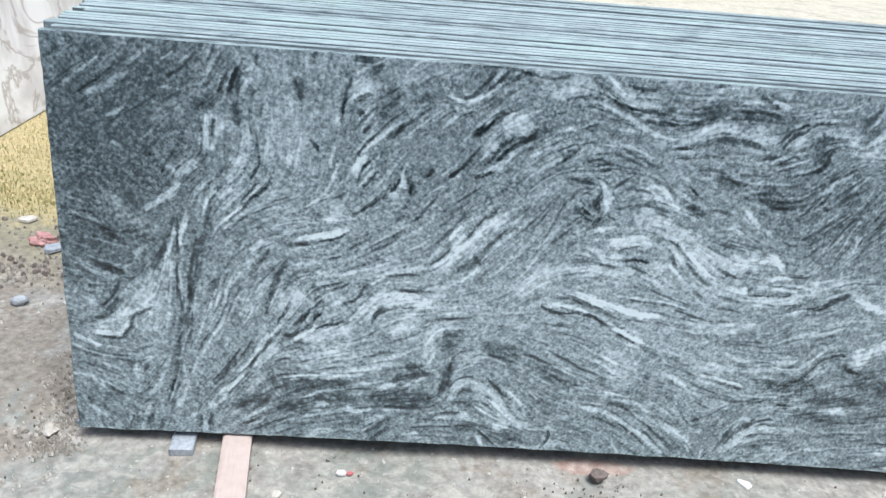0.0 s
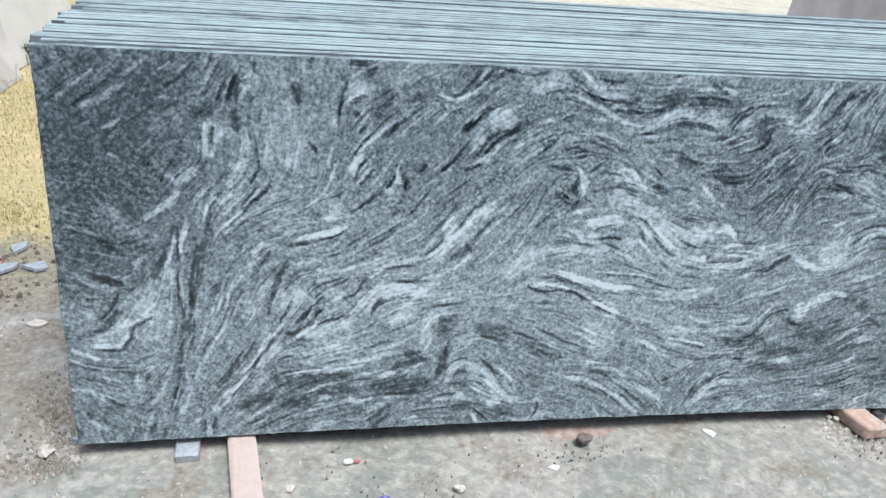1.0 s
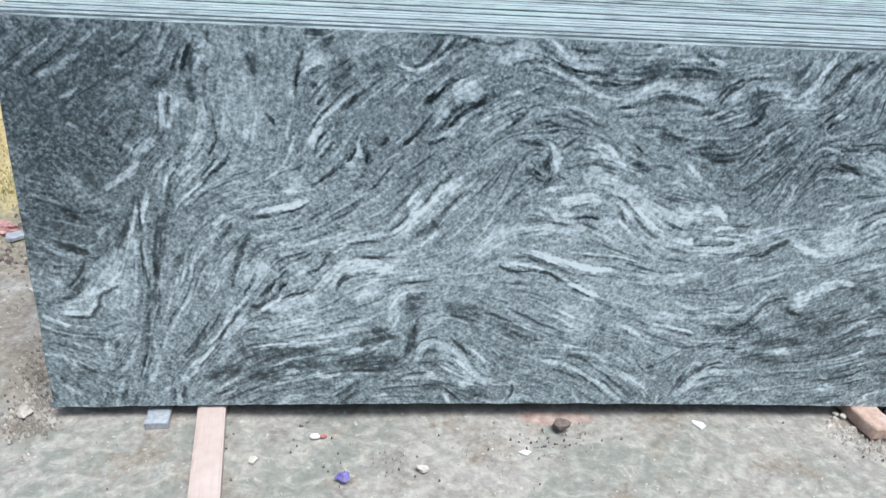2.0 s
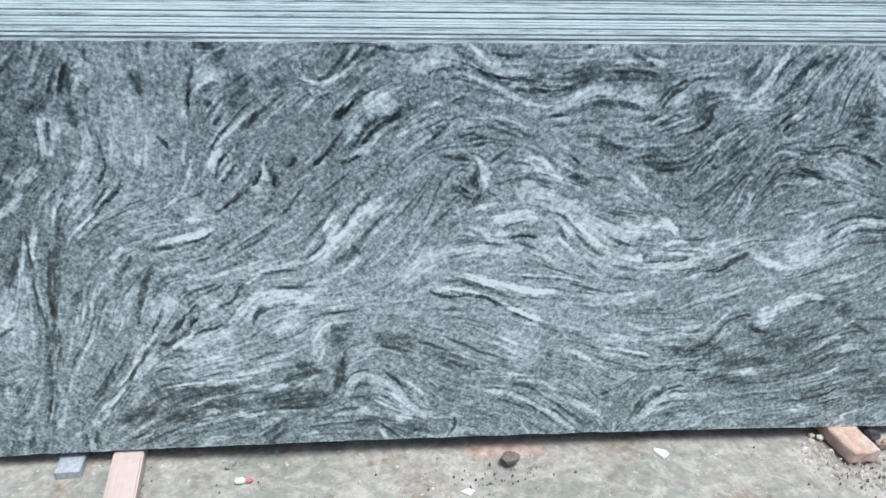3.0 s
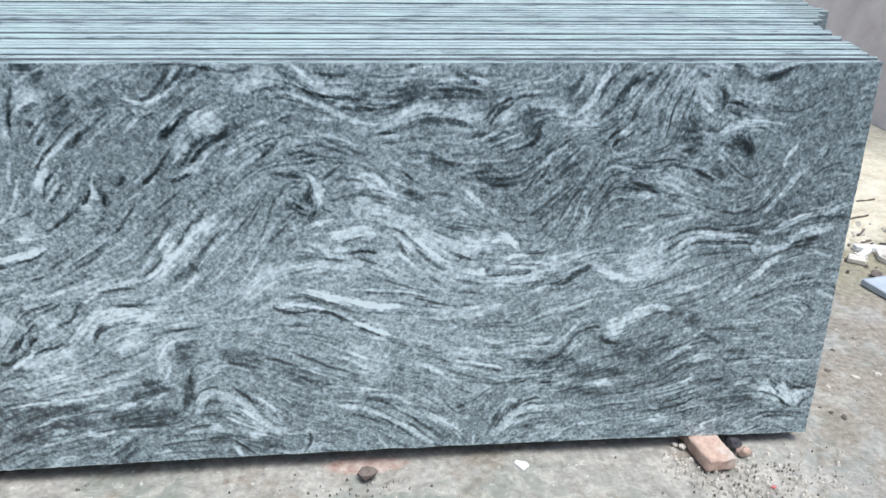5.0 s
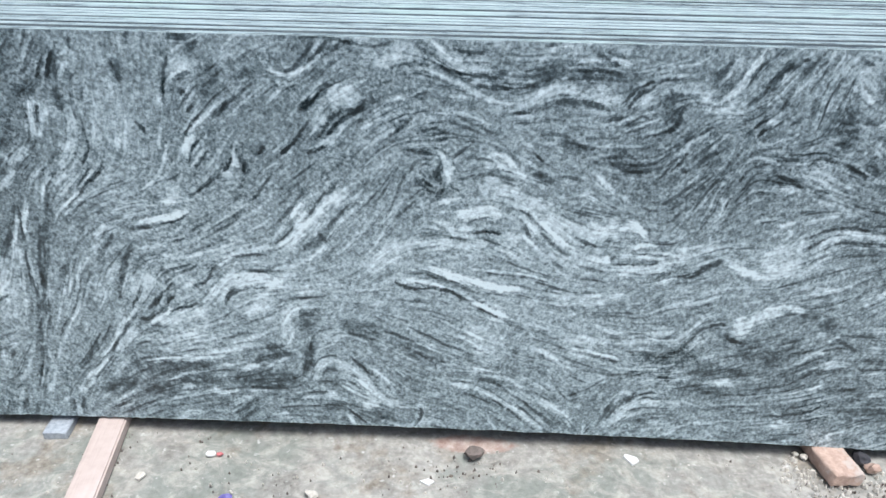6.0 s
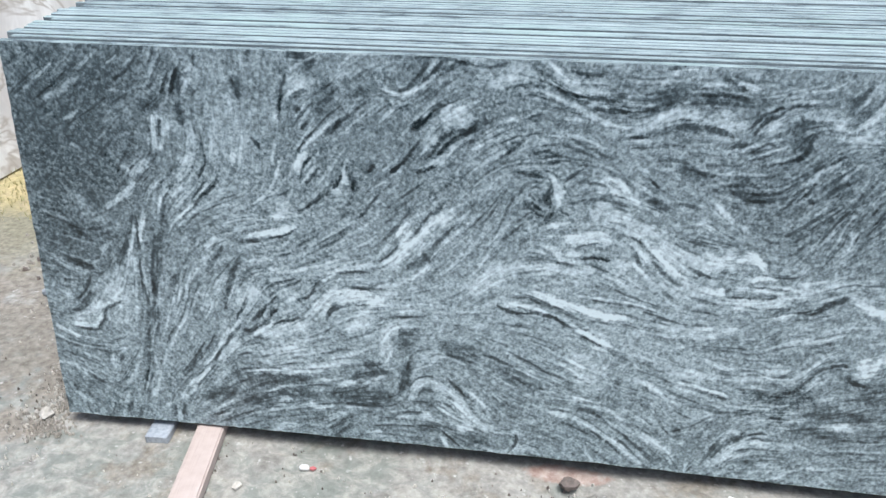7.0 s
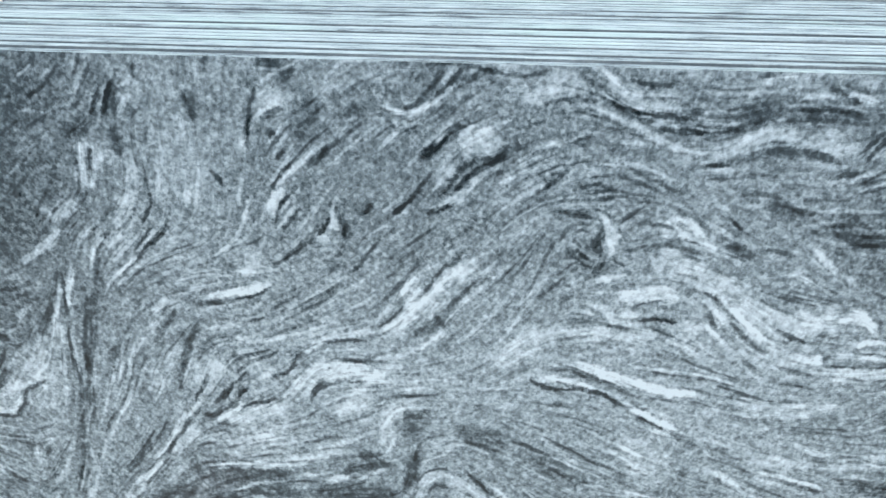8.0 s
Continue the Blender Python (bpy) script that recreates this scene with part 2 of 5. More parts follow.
def build_ground(mat):
    xs, ys = spaced(-400, 400, -1.6, 3.9, 0.025), spaced(-300, 500, -0.9, 2.2, 0.025)
    verts = []
    for y in ys:
        for x in xs:
            near = max(0.0, 1 - 0.12 * (abs(x - 1.2) + abs(y)))
            z = 0.010 * noise.noise(Vector((x * 2.1, y * 2.1, 0))) + 0.005 * noise.noise(Vector((x * 9, y * 9, 3)))
            verts.append((x, y, z * near - 0.003))
    n = len(xs)
    faces = [(j * n + i, j * n + i + 1, (j + 1) * n + i + 1, (j + 1) * n + i) for j in range(len(ys) - 1) for i in range(n - 1)]
    ob = new("ground", mesh_of("ground", verts, faces, mat, smooth=True))
    return tagged(ob, "dusty grey concrete yard with stains, giving way to dry grass", "ground", kind="structure")


# ---- the slabs ----
LEAN_BACK = math.tan(radians(6.5))
BASE_Z = 0.036


def face_point(x, z, y0=0.0):
    return (x, y0 + (z - BASE_Z) * LEAN_BACK, z)


def build_slab(name, y0, corners, thick, mats, nu, nv, seed, sag=0.0, chip=0.0034, lift=0.003):
    """A leaning slab: a gridded front, a sawn rim and a plain back. corners: (x, z) of bottom left, bottom right, top left, top right."""
    (ax, az), (bx, bz), (cx, cz), (dx, dz) = corners
    rng = random.Random(seed)
    s, t = np.meshgrid(np.linspace(0, 1, nu), np.linspace(0, 1, nv))
    x = (ax * (1 - s) + bx * s) * (1 - t) + (cx * (1 - s) + dx * s) * t
    z = (az * (1 - s) + bz * s) * (1 - t) + (cz * (1 - s) + dz * s) * t + sag * 4 * s * (1 - s) * (1 - t)
    # chipped lower edge, slightly uneven ends
    z[0] += [chip * (noise.noise(Vector((a * 14, seed, 0))) * 1.2 + 0.8 * noise.noise(Vector((a * 75, seed, 5)))) for a in x[0]]
    for k in (0, -1):
        x[:, k] += [0.0025 * noise.noise(Vector((seed + k, b * 9, 2))) + 0.0015 * noise.noise(Vector((seed + k, b * 40, 2))) for b in z[:, k]]
    y = y0 + (z - BASE_Z) * LEAN_BACK
    verts = np.stack([x, y, z], -1).reshape(-1, 3)
    idx = np.arange(nu * nv).reshape(nv, nu)
    quads = np.stack([idx[:-1, :-1], idx[:-1, 1:], idx[1:, 1:], idx[1:, :-1]], -1).reshape(-1, 4)
    ring = list(idx[0]) + list(idx[1:, -1]) + list(idx[-1, -2::-1]) + list(idx[-2:0:-1, 0])
    n = len(ring)
    back = np.array([0, math.cos(radians(6.5)), -math.sin(radians(6.5))])
    mid = verts[ring].mean(0)
    first = verts[ring] + back * 0.0015
    first = first + (first - mid) * 0.0012
    top = (np.array(ring) // nu == nv - 1)[:, None] * np.array([[0, 0, 1.0]])
    # backs a little out of true, so that the gaps open and close along the stack
    wander = np.array([[0.0011 * noise.noise(Vector((3.5 * p[0], seed, 1))) + 0.0013 * noise.noise(Vector((11 * p[0], seed, 6)))] for p in verts[ring]])
    deep = back * (thick + wander)
    rows = [first + top * 0.0008, first + deep - back * 0.003 + top * lift, verts[ring] + deep + top * (lift - 0.001)]
    base = len(verts)
    allv = np.concatenate([verts] + rows + [[mid + back * thick]])
    loops = [np.array(ring), base + np.arange(n), base + n + np.arange(n), base + 2 * n + np.arange(n)]
    side = []
    for a, b in zip(loops, loops[1:]):
        side += [(a[(k + 1) % n], a[k], b[k], b[(k + 1) % n]) for k in range(n)]
    hub = len(allv) - 1
    last = loops[-1]
    tail = [(last[(k + 1) % n], last[k], hub) for k in range(n)]
    is_rim = [bool(top[k, 2] and top[(k + 1) % n, 2]) for k in range(n)] * 3
    ends = [f for f, r in zip(side, is_rim) if not r]
    faces = [tuple(int(i) for i in f) for f in list(quads) + ends + tail]
    me = mesh_of(name, [tuple(v) for v in allv[:base]] + [tuple(v) for v in allv[base:]], faces, [mats[0], mats[2]], [0] * len(quads) + [1] * (len(ends) + len(tail)))
    ob = new(name, me)
    used = sorted({int(i) for f, r in zip(side, is_rim) if r for i in f})
    place = {i: k for k, i in enumerate(used)}
    strip = [tuple(place[int(i)] for i in f) for f, r in zip(side, is_rim) if r]
    edge = new("top_edge", mesh_of("top_edge", [tuple(allv[i]) for i in used], strip, mats[1]))
    edge.parent = ob
    tagged(edge, "pale sawn top edge")
    return ob, verts


# ---- the veins of the front slab ----
VEINS = []


def vein(width, tone, *points):
    """One vein or flow line on the slab's face, in millimetres from its lower left corner; tone: pale above 0, dark below."""
    VEINS.append((width / 1000, tone, np.array(points) / 1000))


# the dark upper left end, the wedge and its loops
vein(15, 0.35, (160, 912), (144, 890), (125, 867), (105, 845))
vein(9, 0.6, (159, 850), (135, 835), (111, 815), (88, 806), (70, 794))
vein(6, 0.6, (145, 780), (129, 766), (112, 758))
vein(5, 0.6, (114, 704), (130, 701), (139, 690))
vein(7, -0.5, (288, 896), (269, 874), (251, 857), (234, 848))
vein(6, 0.4, (277, 892), (259, 873))
vein(11, 0.35, (319, 914), (316, 881), (305, 853))
vein(6, -0.5, (318, 843), (302, 833), (285, 829))
vein(4, 0.5, (220, 825), (236, 826), (255, 826))
vein(22, 0.2, (303, 842), (274, 824))
vein(6, -0.7, (353, 872), (342, 849), (334, 827))
vein(4, 0.6, (350, 872), (341, 855), (333, 838))
vein(4, 0.6, (365, 875), (356, 856), (350, 841))
vein(6, -0.7, (373, 878), (363, 856), (353, 828))
vein(5, 0.7, (406, 891), (398, 879), (383, 870))
vein(6, 0.6, (401, 863), (391, 846), (379, 829))
vein(6, -0.6, (343, 904), (330, 882))
vein(5, -0.7, (411, 907), (405, 885))
vein(33, -0.35, (363, 889), (362, 828))
vein(16, -0.5, (365, 806), (372, 766))
vein(22, -0.4, (287, 797), (326, 804))
vein(18, -0.7, (487, 867), (502, 845))
vein(14, -0.7, (490, 837), (504, 832))
vein(21, 0.75, (313, 781), (312, 758), (312, 728), (312, 705))
vein(3, -0.35, (325, 775), (321, 741), (316, 705))
vein(5, 0.5, (324, 735), (319, 711))
vein(9, -0.5, (299, 780), (300, 751), (301, 722))
vein(11, 0.35, (336, 776), (335, 735))
vein(16, 0.4, (389, 761), (384, 713), (369, 670), (348, 639))
vein(5, -0.5, (409, 755), (413, 714), (416, 684), (399, 647))
vein(9, 0.6, (232, 672), (230, 660))
vein(8, 0.6, (478, 710), (477, 692))
vein(7, 0.5, (246, 780), (255, 781))
vein(16, 0.3, (215, 794), (208, 765))
vein(6, -0.7, (518, 745), (529, 736), (537, 725))
vein(69, 0.22, (472, 821), (480, 764), (441, 703))
vein(17, 0.7, (290, 680), (271, 667), (252, 654), (239, 636))
vein(4, -0.6, (264, 673), (244, 654), (237, 638))
vein(55, 0.2, (435, 908), (437, 865))
vein(32, 0.6, (638, 879), (621, 861), (609, 838))
vein(6, -0.7, (643, 851), (626, 845), (614, 842))
vein(5, -0.6, (637, 839), (608, 833))
vein(15, -0.6, (600, 918), (628, 912), (656, 907))
vein(11, -0.6, (667, 924), (644, 896), (633, 884))
vein(6, -0.5, (599, 883), (592, 855), (585, 826), (584, 797))
vein(5, 0.6, (642, 822), (630, 810), (618, 795))
vein(5, 0.6, (648, 811), (636, 796), (626, 781))
vein(6, -0.6, (645, 788), (631, 770))
vein(7, -0.6, (625, 816), (619, 804))
vein(7, 0.5, (658, 759), (640, 746), (628, 728))
vein(5, -0.7, (652, 765), (634, 746), (622, 722))
vein(12, 0.7, (639, 722), (625, 703), (617, 679))
vein(5, -0.6, (651, 716), (633, 691), (620, 660))
vein(6, 0.6, (656, 692), (640, 673), (628, 654))
vein(4, -0.5, (662, 686), (647, 667), (635, 650))
vein(9, 0.4, (573, 808), (578, 785))
vein(11, 0.8, (255, 630), (237, 608), (215, 591), (196, 578), (177, 565))
vein(31, 0.4, (90, 594), (110, 576), (129, 551), (139, 538))
vein(20, 0.25, (142, 526), (179, 539))
vein(7, -0.7, (128, 508), (158, 513))
vein(20, -0.5, (83, 518), (114, 492))
vein(6, 0.5, (181, 487), (168, 474), (153, 453))
vein(15, -0.6, (69, 431), (97, 421), (125, 412))
vein(13, -0.6, (186, 420), (203, 454), (219, 488))
vein(10, 0.5, (5, 437), (34, 431), (55, 418), (82, 404), (118, 402))
vein(7, -0.5, (116, 391), (99, 356), (76, 327))
vein(34, 0.5, (227, 455), (210, 414), (182, 385))
vein(53, 0.4, (210, 372), (166, 357), (137, 328))
vein(8, 0.7, (240, 528), (230, 495), (215, 455))
vein(5, -0.7, (246, 548), (243, 508), (244, 469))
vein(9, 0.6, (268, 567), (257, 535), (251, 502), (251, 482))
vein(4, -0.5, (239, 455), (242, 414), (243, 372), (251, 330))
vein(5, 0.4, (246, 442), (248, 400), (247, 358))
vein(18, -0.45, (290, 483), (284, 429), (272, 373), (264, 330))
vein(8, -0.6, (285, 509), (277, 469), (268, 415), (266, 359))
vein(12, -0.5, (314, 588), (306, 536), (290, 483))
vein(5, 0.4, (291, 415), (282, 373), (273, 330))
vein(18, -0.45, (325, 416), (313, 359))
vein(5, 0.4, (335, 388), (325, 352), (317, 331))
vein(6, 0.6, (340, 557), (364, 568), (378, 583))
vein(6, -0.7, (358, 563), (384, 583), (397, 603), (416, 619), (435, 635))
vein(5, -0.6, (380, 602), (399, 622), (412, 641))
vein(5, 0.5, (392, 609), (409, 626), (418, 639))
vein(17, 0.5, (333, 601), (352, 620), (371, 634))
vein(5, 0.4, (431, 585), (461, 592))
vein(5, 0.4, (460, 566), (490, 571), (526, 574))
vein(5, 0.4, (452, 550), (489, 561), (526, 565), (550, 566))
vein(5, 0.4, (463, 534), (500, 541), (525, 552))
vein(11, 1, (499, 521), (523, 529), (548, 536), (579, 541), (610, 557))
vein(5, -0.6, (547, 520), (579, 530), (604, 544))
vein(8, -0.5, (480, 507), (510, 511), (534, 505))
vein(20, 0.7, (576, 602), (593, 589))
vein(15, 0.5, (527, 600), (540, 610))
vein(9, 0.5, (556, 575), (580, 576))
vein(9, 0.5, (443, 511), (419, 506), (405, 486), (390, 458))
vein(8, -0.5, (443, 500), (428, 473), (414, 452))
vein(11, -0.6, (483, 474), (467, 446), (455, 411), (443, 376), (434, 332))
vein(27, 0.4, (436, 418), (408, 375), (386, 332))
vein(4, 0.4, (356, 416), (343, 374))
vein(40, 0.6, (469, 347), (490, 376), (516, 391))
vein(30, 0.45, (566, 392), (604, 378))
vein(4, -0.6, (482, 348), (489, 369))
vein(5, -0.5, (604, 378), (630, 383), (649, 401))
vein(7, 0.4, (483, 460), (520, 468), (558, 475))
vein(5, -0.5, (570, 483), (595, 490))
vein(6, -0.4, (608, 504), (634, 525), (652, 534))
vein(7, 0.4, (544, 448), (581, 442), (632, 456))
vein(7, -0.6, (539, 356), (559, 378))
# the lower left: folded plume, seam and fan
vein(11, -0.6, (53, 298), (78, 302), (93, 321), (110, 349))
vein(11, 0.8, (53, 262), (84, 259), (102, 258), (117, 273), (132, 292))
vein(7, -0.6, (58, 252), (95, 251), (114, 255), (132, 278), (144, 307), (167, 322), (187, 336))
vein(27, 0.5, (131, 328), (108, 299), (68, 277))
vein(13, 0.35, (48, 341), (59, 334))
vein(54, 0.35, (185, 271), (184, 315), (213, 344))
vein(7, 0.5, (36, 247), (49, 235), (62, 225))
vein(7, 0.45, (40, 141), (62, 118), (74, 110))
vein(6, -0.5, (81, 118), (99, 105), (111, 99))
vein(6, 0.7, (29, 70), (45, 51), (50, 41))
vein(7, -0.5, (25, 86), (35, 67))
vein(17, 0.5, (138, 173), (144, 157))
vein(6, -0.6, (156, 165), (167, 180))
vein(7, 0.5, (162, 196), (180, 203))
vein(9, 0.4, (203, 165), (193, 134), (170, 110))
vein(9, -0.5, (159, 21), (176, 50))
vein(9, -0.4, (191, 13), (204, 46))
vein(15, 0.5, (261, 45), (272, 62))
vein(9, 0.5, (297, 45), (298, 21))
vein(6, -0.5, (288, 54), (283, 24))
vein(6, -0.5, (312, 62), (306, 29))
vein(22, -0.4, (256, 344), (253, 286), (237, 211), (225, 134), (215, 70))
vein(5, 0.4, (267, 330), (256, 272), (239, 196))
vein(5, -0.4, (273, 330), (265, 257))
vein(4, -0.6, (312, 280), (297, 257), (285, 235))
vein(6, 0.4, (325, 287), (301, 242), (277, 196), (267, 165))
vein(4, 0.4, (259, 150), (247, 102), (237, 70))
vein(6, -0.5, (406, 266), (383, 228), (361, 197), (339, 166), (317, 142))
vein(6, -0.5, (378, 243), (348, 189), (311, 150))
vein(7, 0.5, (438, 274), (416, 236), (394, 205), (373, 182))
vein(9, 0.7, (393, 189), (371, 158), (349, 134), (327, 110), (304, 78))
vein(7, -0.6, (452, 281), (430, 243), (400, 197))
vein(6, -0.5, (342, 126), (319, 94))
vein(9, 0.6, (370, 150), (348, 118), (317, 78))
vein(14, 0.5, (464, 266), (435, 228), (413, 197))
vein(7, 0.5, (473, 311), (452, 289), (432, 273))
vein(5, -0.8, (460, 311), (468, 326), (475, 340))
vein(5, -0.7, (512, 319), (526, 341), (533, 356))
vein(7, -0.6, (499, 311), (519, 341))
vein(8, -0.9, (471, 284), (491, 285), (511, 297), (530, 304), (544, 319))
vein(7, -0.9, (544, 327), (545, 337), (558, 344))
vein(6, -0.8, (543, 305), (570, 317), (589, 320), (609, 332))
vein(10, 0.8, (537, 319), (543, 307), (526, 297), (503, 277))
vein(33, 0.5, (522, 274), (575, 297), (627, 306))
vein(6, -0.5, (469, 244), (496, 262), (522, 271))
vein(9, 0.6, (481, 229), (520, 229), (560, 242), (600, 253))
vein(4, -0.4, (506, 213), (559, 229), (599, 236))
vein(12, 0.65, (471, 174), (517, 179), (571, 183), (638, 191))
vein(43, 0.35, (506, 213), (572, 229), (639, 245))
vein(32, -0.5, (438, 182), (476, 159), (543, 159), (637, 167))
vein(35, -0.6, (365, 86), (406, 102), (447, 111))
vein(30, -0.45, (458, 86), (513, 103), (568, 127), (636, 127))
vein(6, 0.4, (375, 45), (417, 70), (459, 94))
vein(7, -0.5, (381, 37), (429, 57))
vein(6, 0.4, (401, 37), (443, 62))
vein(7, 0.5, (525, 70), (566, 78), (608, 90), (649, 103))
vein(10, 0.6, (554, 103), (581, 108))
vein(4, 0.5, (514, 119), (569, 143), (623, 151))
vein(12, 0.6, (550, 28), (592, 33))
# the upper middle: swirls, ring and flames
vein(34, -0.35, (694, 864), (682, 830), (664, 794))
vein(21, -0.4, (763, 862), (746, 850))
vein(23, -0.4, (837, 921), (860, 916))
vein(6, 0.6, (798, 869), (815, 858), (833, 852), (850, 854), (867, 866), (884, 878), (901, 893), (918, 902))
vein(9, -0.6, (888, 923), (878, 901), (861, 881), (844, 865), (827, 861))
vein(7, -0.6, (917, 925), (901, 902), (884, 884), (867, 870))
vein(11, -0.5, (964, 921), (935, 911), (918, 902), (907, 891))
vein(9, 0.4, (900, 924), (889, 901))
vein(18, 0.35, (963, 927), (1010, 918))
vein(5, -0.5, (917, 930), (952, 923), (987, 917), (1016, 918), (1045, 927))
vein(35, 0.3, (1034, 913), (1083, 898), (1001, 889))
vein(7, -0.5, (1092, 921), (1111, 911), (1130, 900), (1156, 884), (1182, 870))
vein(12, 0.55, (1127, 926), (1141, 912), (1155, 896), (1174, 885), (1204, 883), (1240, 885))
vein(6, -0.6, (1164, 919), (1188, 914), (1213, 912), (1230, 916))
vein(10, -0.7, (1137, 889), (1163, 875), (1188, 868), (1218, 869), (1255, 865), (1280, 862))
vein(7, -0.8, (1214, 852), (1245, 847), (1282, 848))
vein(7, 0.55, (1101, 891), (1121, 877), (1152, 861), (1190, 848), (1216, 834), (1242, 823), (1287, 815))
vein(7, -0.5, (1043, 877), (1060, 882), (1090, 887), (1114, 885))
vein(14, -1, (858, 784), (873, 797), (885, 805))
vein(8, -0.9, (885, 805), (896, 821), (909, 833), (927, 840))
vein(40, 0.6, (917, 804), (940, 811), (963, 824))
vein(17, 0.6, (906, 786), (898, 762), (889, 737))
vein(10, -0.8, (989, 801), (972, 786), (953, 788), (936, 781), (918, 768))
vein(11, -0.8, (972, 782), (948, 770), (931, 751), (914, 738))
vein(10, -0.7, (919, 762), (901, 744), (884, 725))
vein(7, -0.6, (876, 767), (859, 736), (842, 714), (818, 691))
vein(10, 0.6, (961, 764), (943, 751), (926, 732), (912, 719), (878, 703))
vein(7, -0.8, (915, 713), (891, 704), (873, 696))
vein(6, -0.6, (806, 681), (830, 702), (854, 723))
vein(6, 0.5, (848, 707), (830, 694), (812, 685))
vein(6, -0.8, (767, 690), (776, 696), (782, 703))
vein(12, 0.9, (716, 676), (724, 663))
vein(9, -0.9, (734, 676), (742, 664), (737, 651))
vein(6, -0.9, (712, 682), (706, 663), (697, 650))
vein(12, 0.6, (691, 643), (709, 638))
vein(6, -0.6, (1005, 820), (1012, 808))
vein(7, -0.5, (1048, 743), (1071, 762), (1087, 781))
vein(6, 0.45, (1048, 809), (1072, 820), (1101, 833))
vein(5, 0.5, (1141, 792), (1179, 787))
vein(5, 0.5, (1162, 826), (1199, 827))
vein(5, -0.5, (1136, 789), (1173, 788), (1212, 773), (1238, 762), (1258, 753))
vein(5, -0.5, (1119, 770), (1156, 774), (1194, 766), (1227, 753))
vein(5, -0.6, (1135, 733), (1172, 741), (1210, 736), (1222, 739))
vein(5, -0.5, (1097, 744), (1133, 758), (1164, 750))
vein(6, -0.6, (1087, 710), (1106, 707), (1132, 704))
vein(5, -0.7, (1176, 703), (1193, 716), (1205, 723))
vein(20, 0.7, (1146, 712), (1158, 690), (1167, 664))
vein(18, 0.8, (1251, 712), (1263, 696), (1247, 689))
vein(6, 0.4, (1003, 765), (986, 753))
vein(7, 0.6, (1025, 796), (1014, 788))
vein(5, -0.6, (717, 791), (705, 784), (693, 766))
vein(5, 0.5, (734, 779), (722, 767))
vein(4, 0.3, (710, 746), (698, 730))
vein(4, 0.3, (724, 737), (710, 725))
vein(5, -0.6, (739, 580), (760, 594), (773, 614), (792, 640))
vein(26, 0.5, (858, 564), (846, 543))
vein(5, -0.8, (796, 488), (815, 502), (828, 516), (836, 529))
vein(5, -0.7, (836, 534), (859, 544), (877, 564), (892, 591), (913, 611), (931, 625))
vein(26, 0.7, (902, 578), (926, 599), (950, 612))
vein(37, 0.75, (847, 516), (865, 530), (884, 551), (902, 571))
vein(21, 0.6, (803, 478), (828, 492), (853, 509))
vein(8, 0.5, (833, 550), (845, 577), (857, 597))
vein(4, -0.6, (823, 536), (833, 563), (845, 583))
vein(7, -0.5, (910, 531), (928, 552), (940, 566), (958, 586))
vein(5, 0.5, (928, 539), (947, 555), (965, 573))
vein(13, -0.5, (854, 475), (879, 489), (904, 511))
vein(5, 0.7, (905, 490), (886, 469), (871, 454))
vein(7, -0.6, (891, 517), (905, 497))
vein(11, 0.6, (656, 422), (682, 444), (714, 461), (746, 470), (784, 478))
vein(5, -0.7, (695, 451), (720, 455), (752, 459), (771, 459))
vein(5, -0.6, (636, 393), (650, 415), (669, 429))
vein(30, 0.75, (661, 336), (674, 372), (700, 391), (739, 398), (778, 393), (811, 382))
vein(14, 0.5, (642, 365), (655, 394))
vein(11, -0.9, (674, 336), (687, 358), (707, 370), (733, 380), (771, 381))
vein(7, 0.4, (732, 351), (772, 364))
vein(5, -0.5, (733, 416), (765, 417), (791, 410))
vein(4, -0.5, (810, 396), (849, 400), (869, 402))
vein(27, 0.6, (993, 428), (1018, 450), (1042, 472), (1067, 489), (1099, 501))
vein(16, 0.5, (1099, 501), (1145, 505), (1198, 503), (1251, 505))
vein(5, 0.5, (1103, 536), (1128, 543), (1154, 540))
vein(7, -0.9, (1060, 408), (1081, 396), (1109, 391))
vein(10, 0.9, (1074, 405), (1100, 411), (1135, 402), (1169, 398))
vein(4, -0.9, (1101, 406), (1135, 402))
vein(7, -1, (1109, 391), (1142, 397), (1183, 391), (1212, 373))
vein(13, 0.9, (1130, 448), (1165, 436), (1207, 421), (1249, 411), (1291, 404), (1346, 402))
vein(4, -0.5, (1097, 445), (1138, 434), (1180, 417), (1223, 400))
vein(4, -0.5, (1085, 430), (1126, 428), (1167, 417), (1209, 400), (1252, 386))
vein(4, 0.5, (1091, 437), (1124, 441), (1180, 424), (1215, 408))
vein(4, -0.5, (1265, 389), (1321, 386))
vein(6, -0.6, (1212, 373), (1247, 366), (1268, 367))
vein(10, 0.6, (1226, 374), (1255, 359), (1285, 344))
vein(19, 0.8, (1191, 570), (1222, 577), (1254, 585), (1281, 577))
vein(4, -0.7, (1218, 559), (1250, 570), (1276, 572))
vein(11, 0.6, (1153, 558), (1174, 545), (1189, 527))
vein(8, 0.6, (1194, 538), (1226, 546))
vein(5, -0.9, (1228, 532), (1260, 537), (1287, 533))
vein(8, 0.5, (1202, 525), (1250, 516))
vein(4, -0.5, (1249, 519), (1291, 506))
vein(26, 0.65, (1236, 627), (1260, 638), (1294, 631))
vein(7, 0.6, (1149, 598), (1174, 605), (1199, 613))
vein(8, -0.7, (1129, 598), (1147, 611), (1158, 632))
vein(10, -0.7, (1153, 683), (1142, 664), (1150, 644))
vein(5, -0.7, (1170, 638), (1191, 626))
vein(10, 0.7, (1160, 671), (1169, 651))
vein(5, -0.6, (1112, 650), (1132, 637))
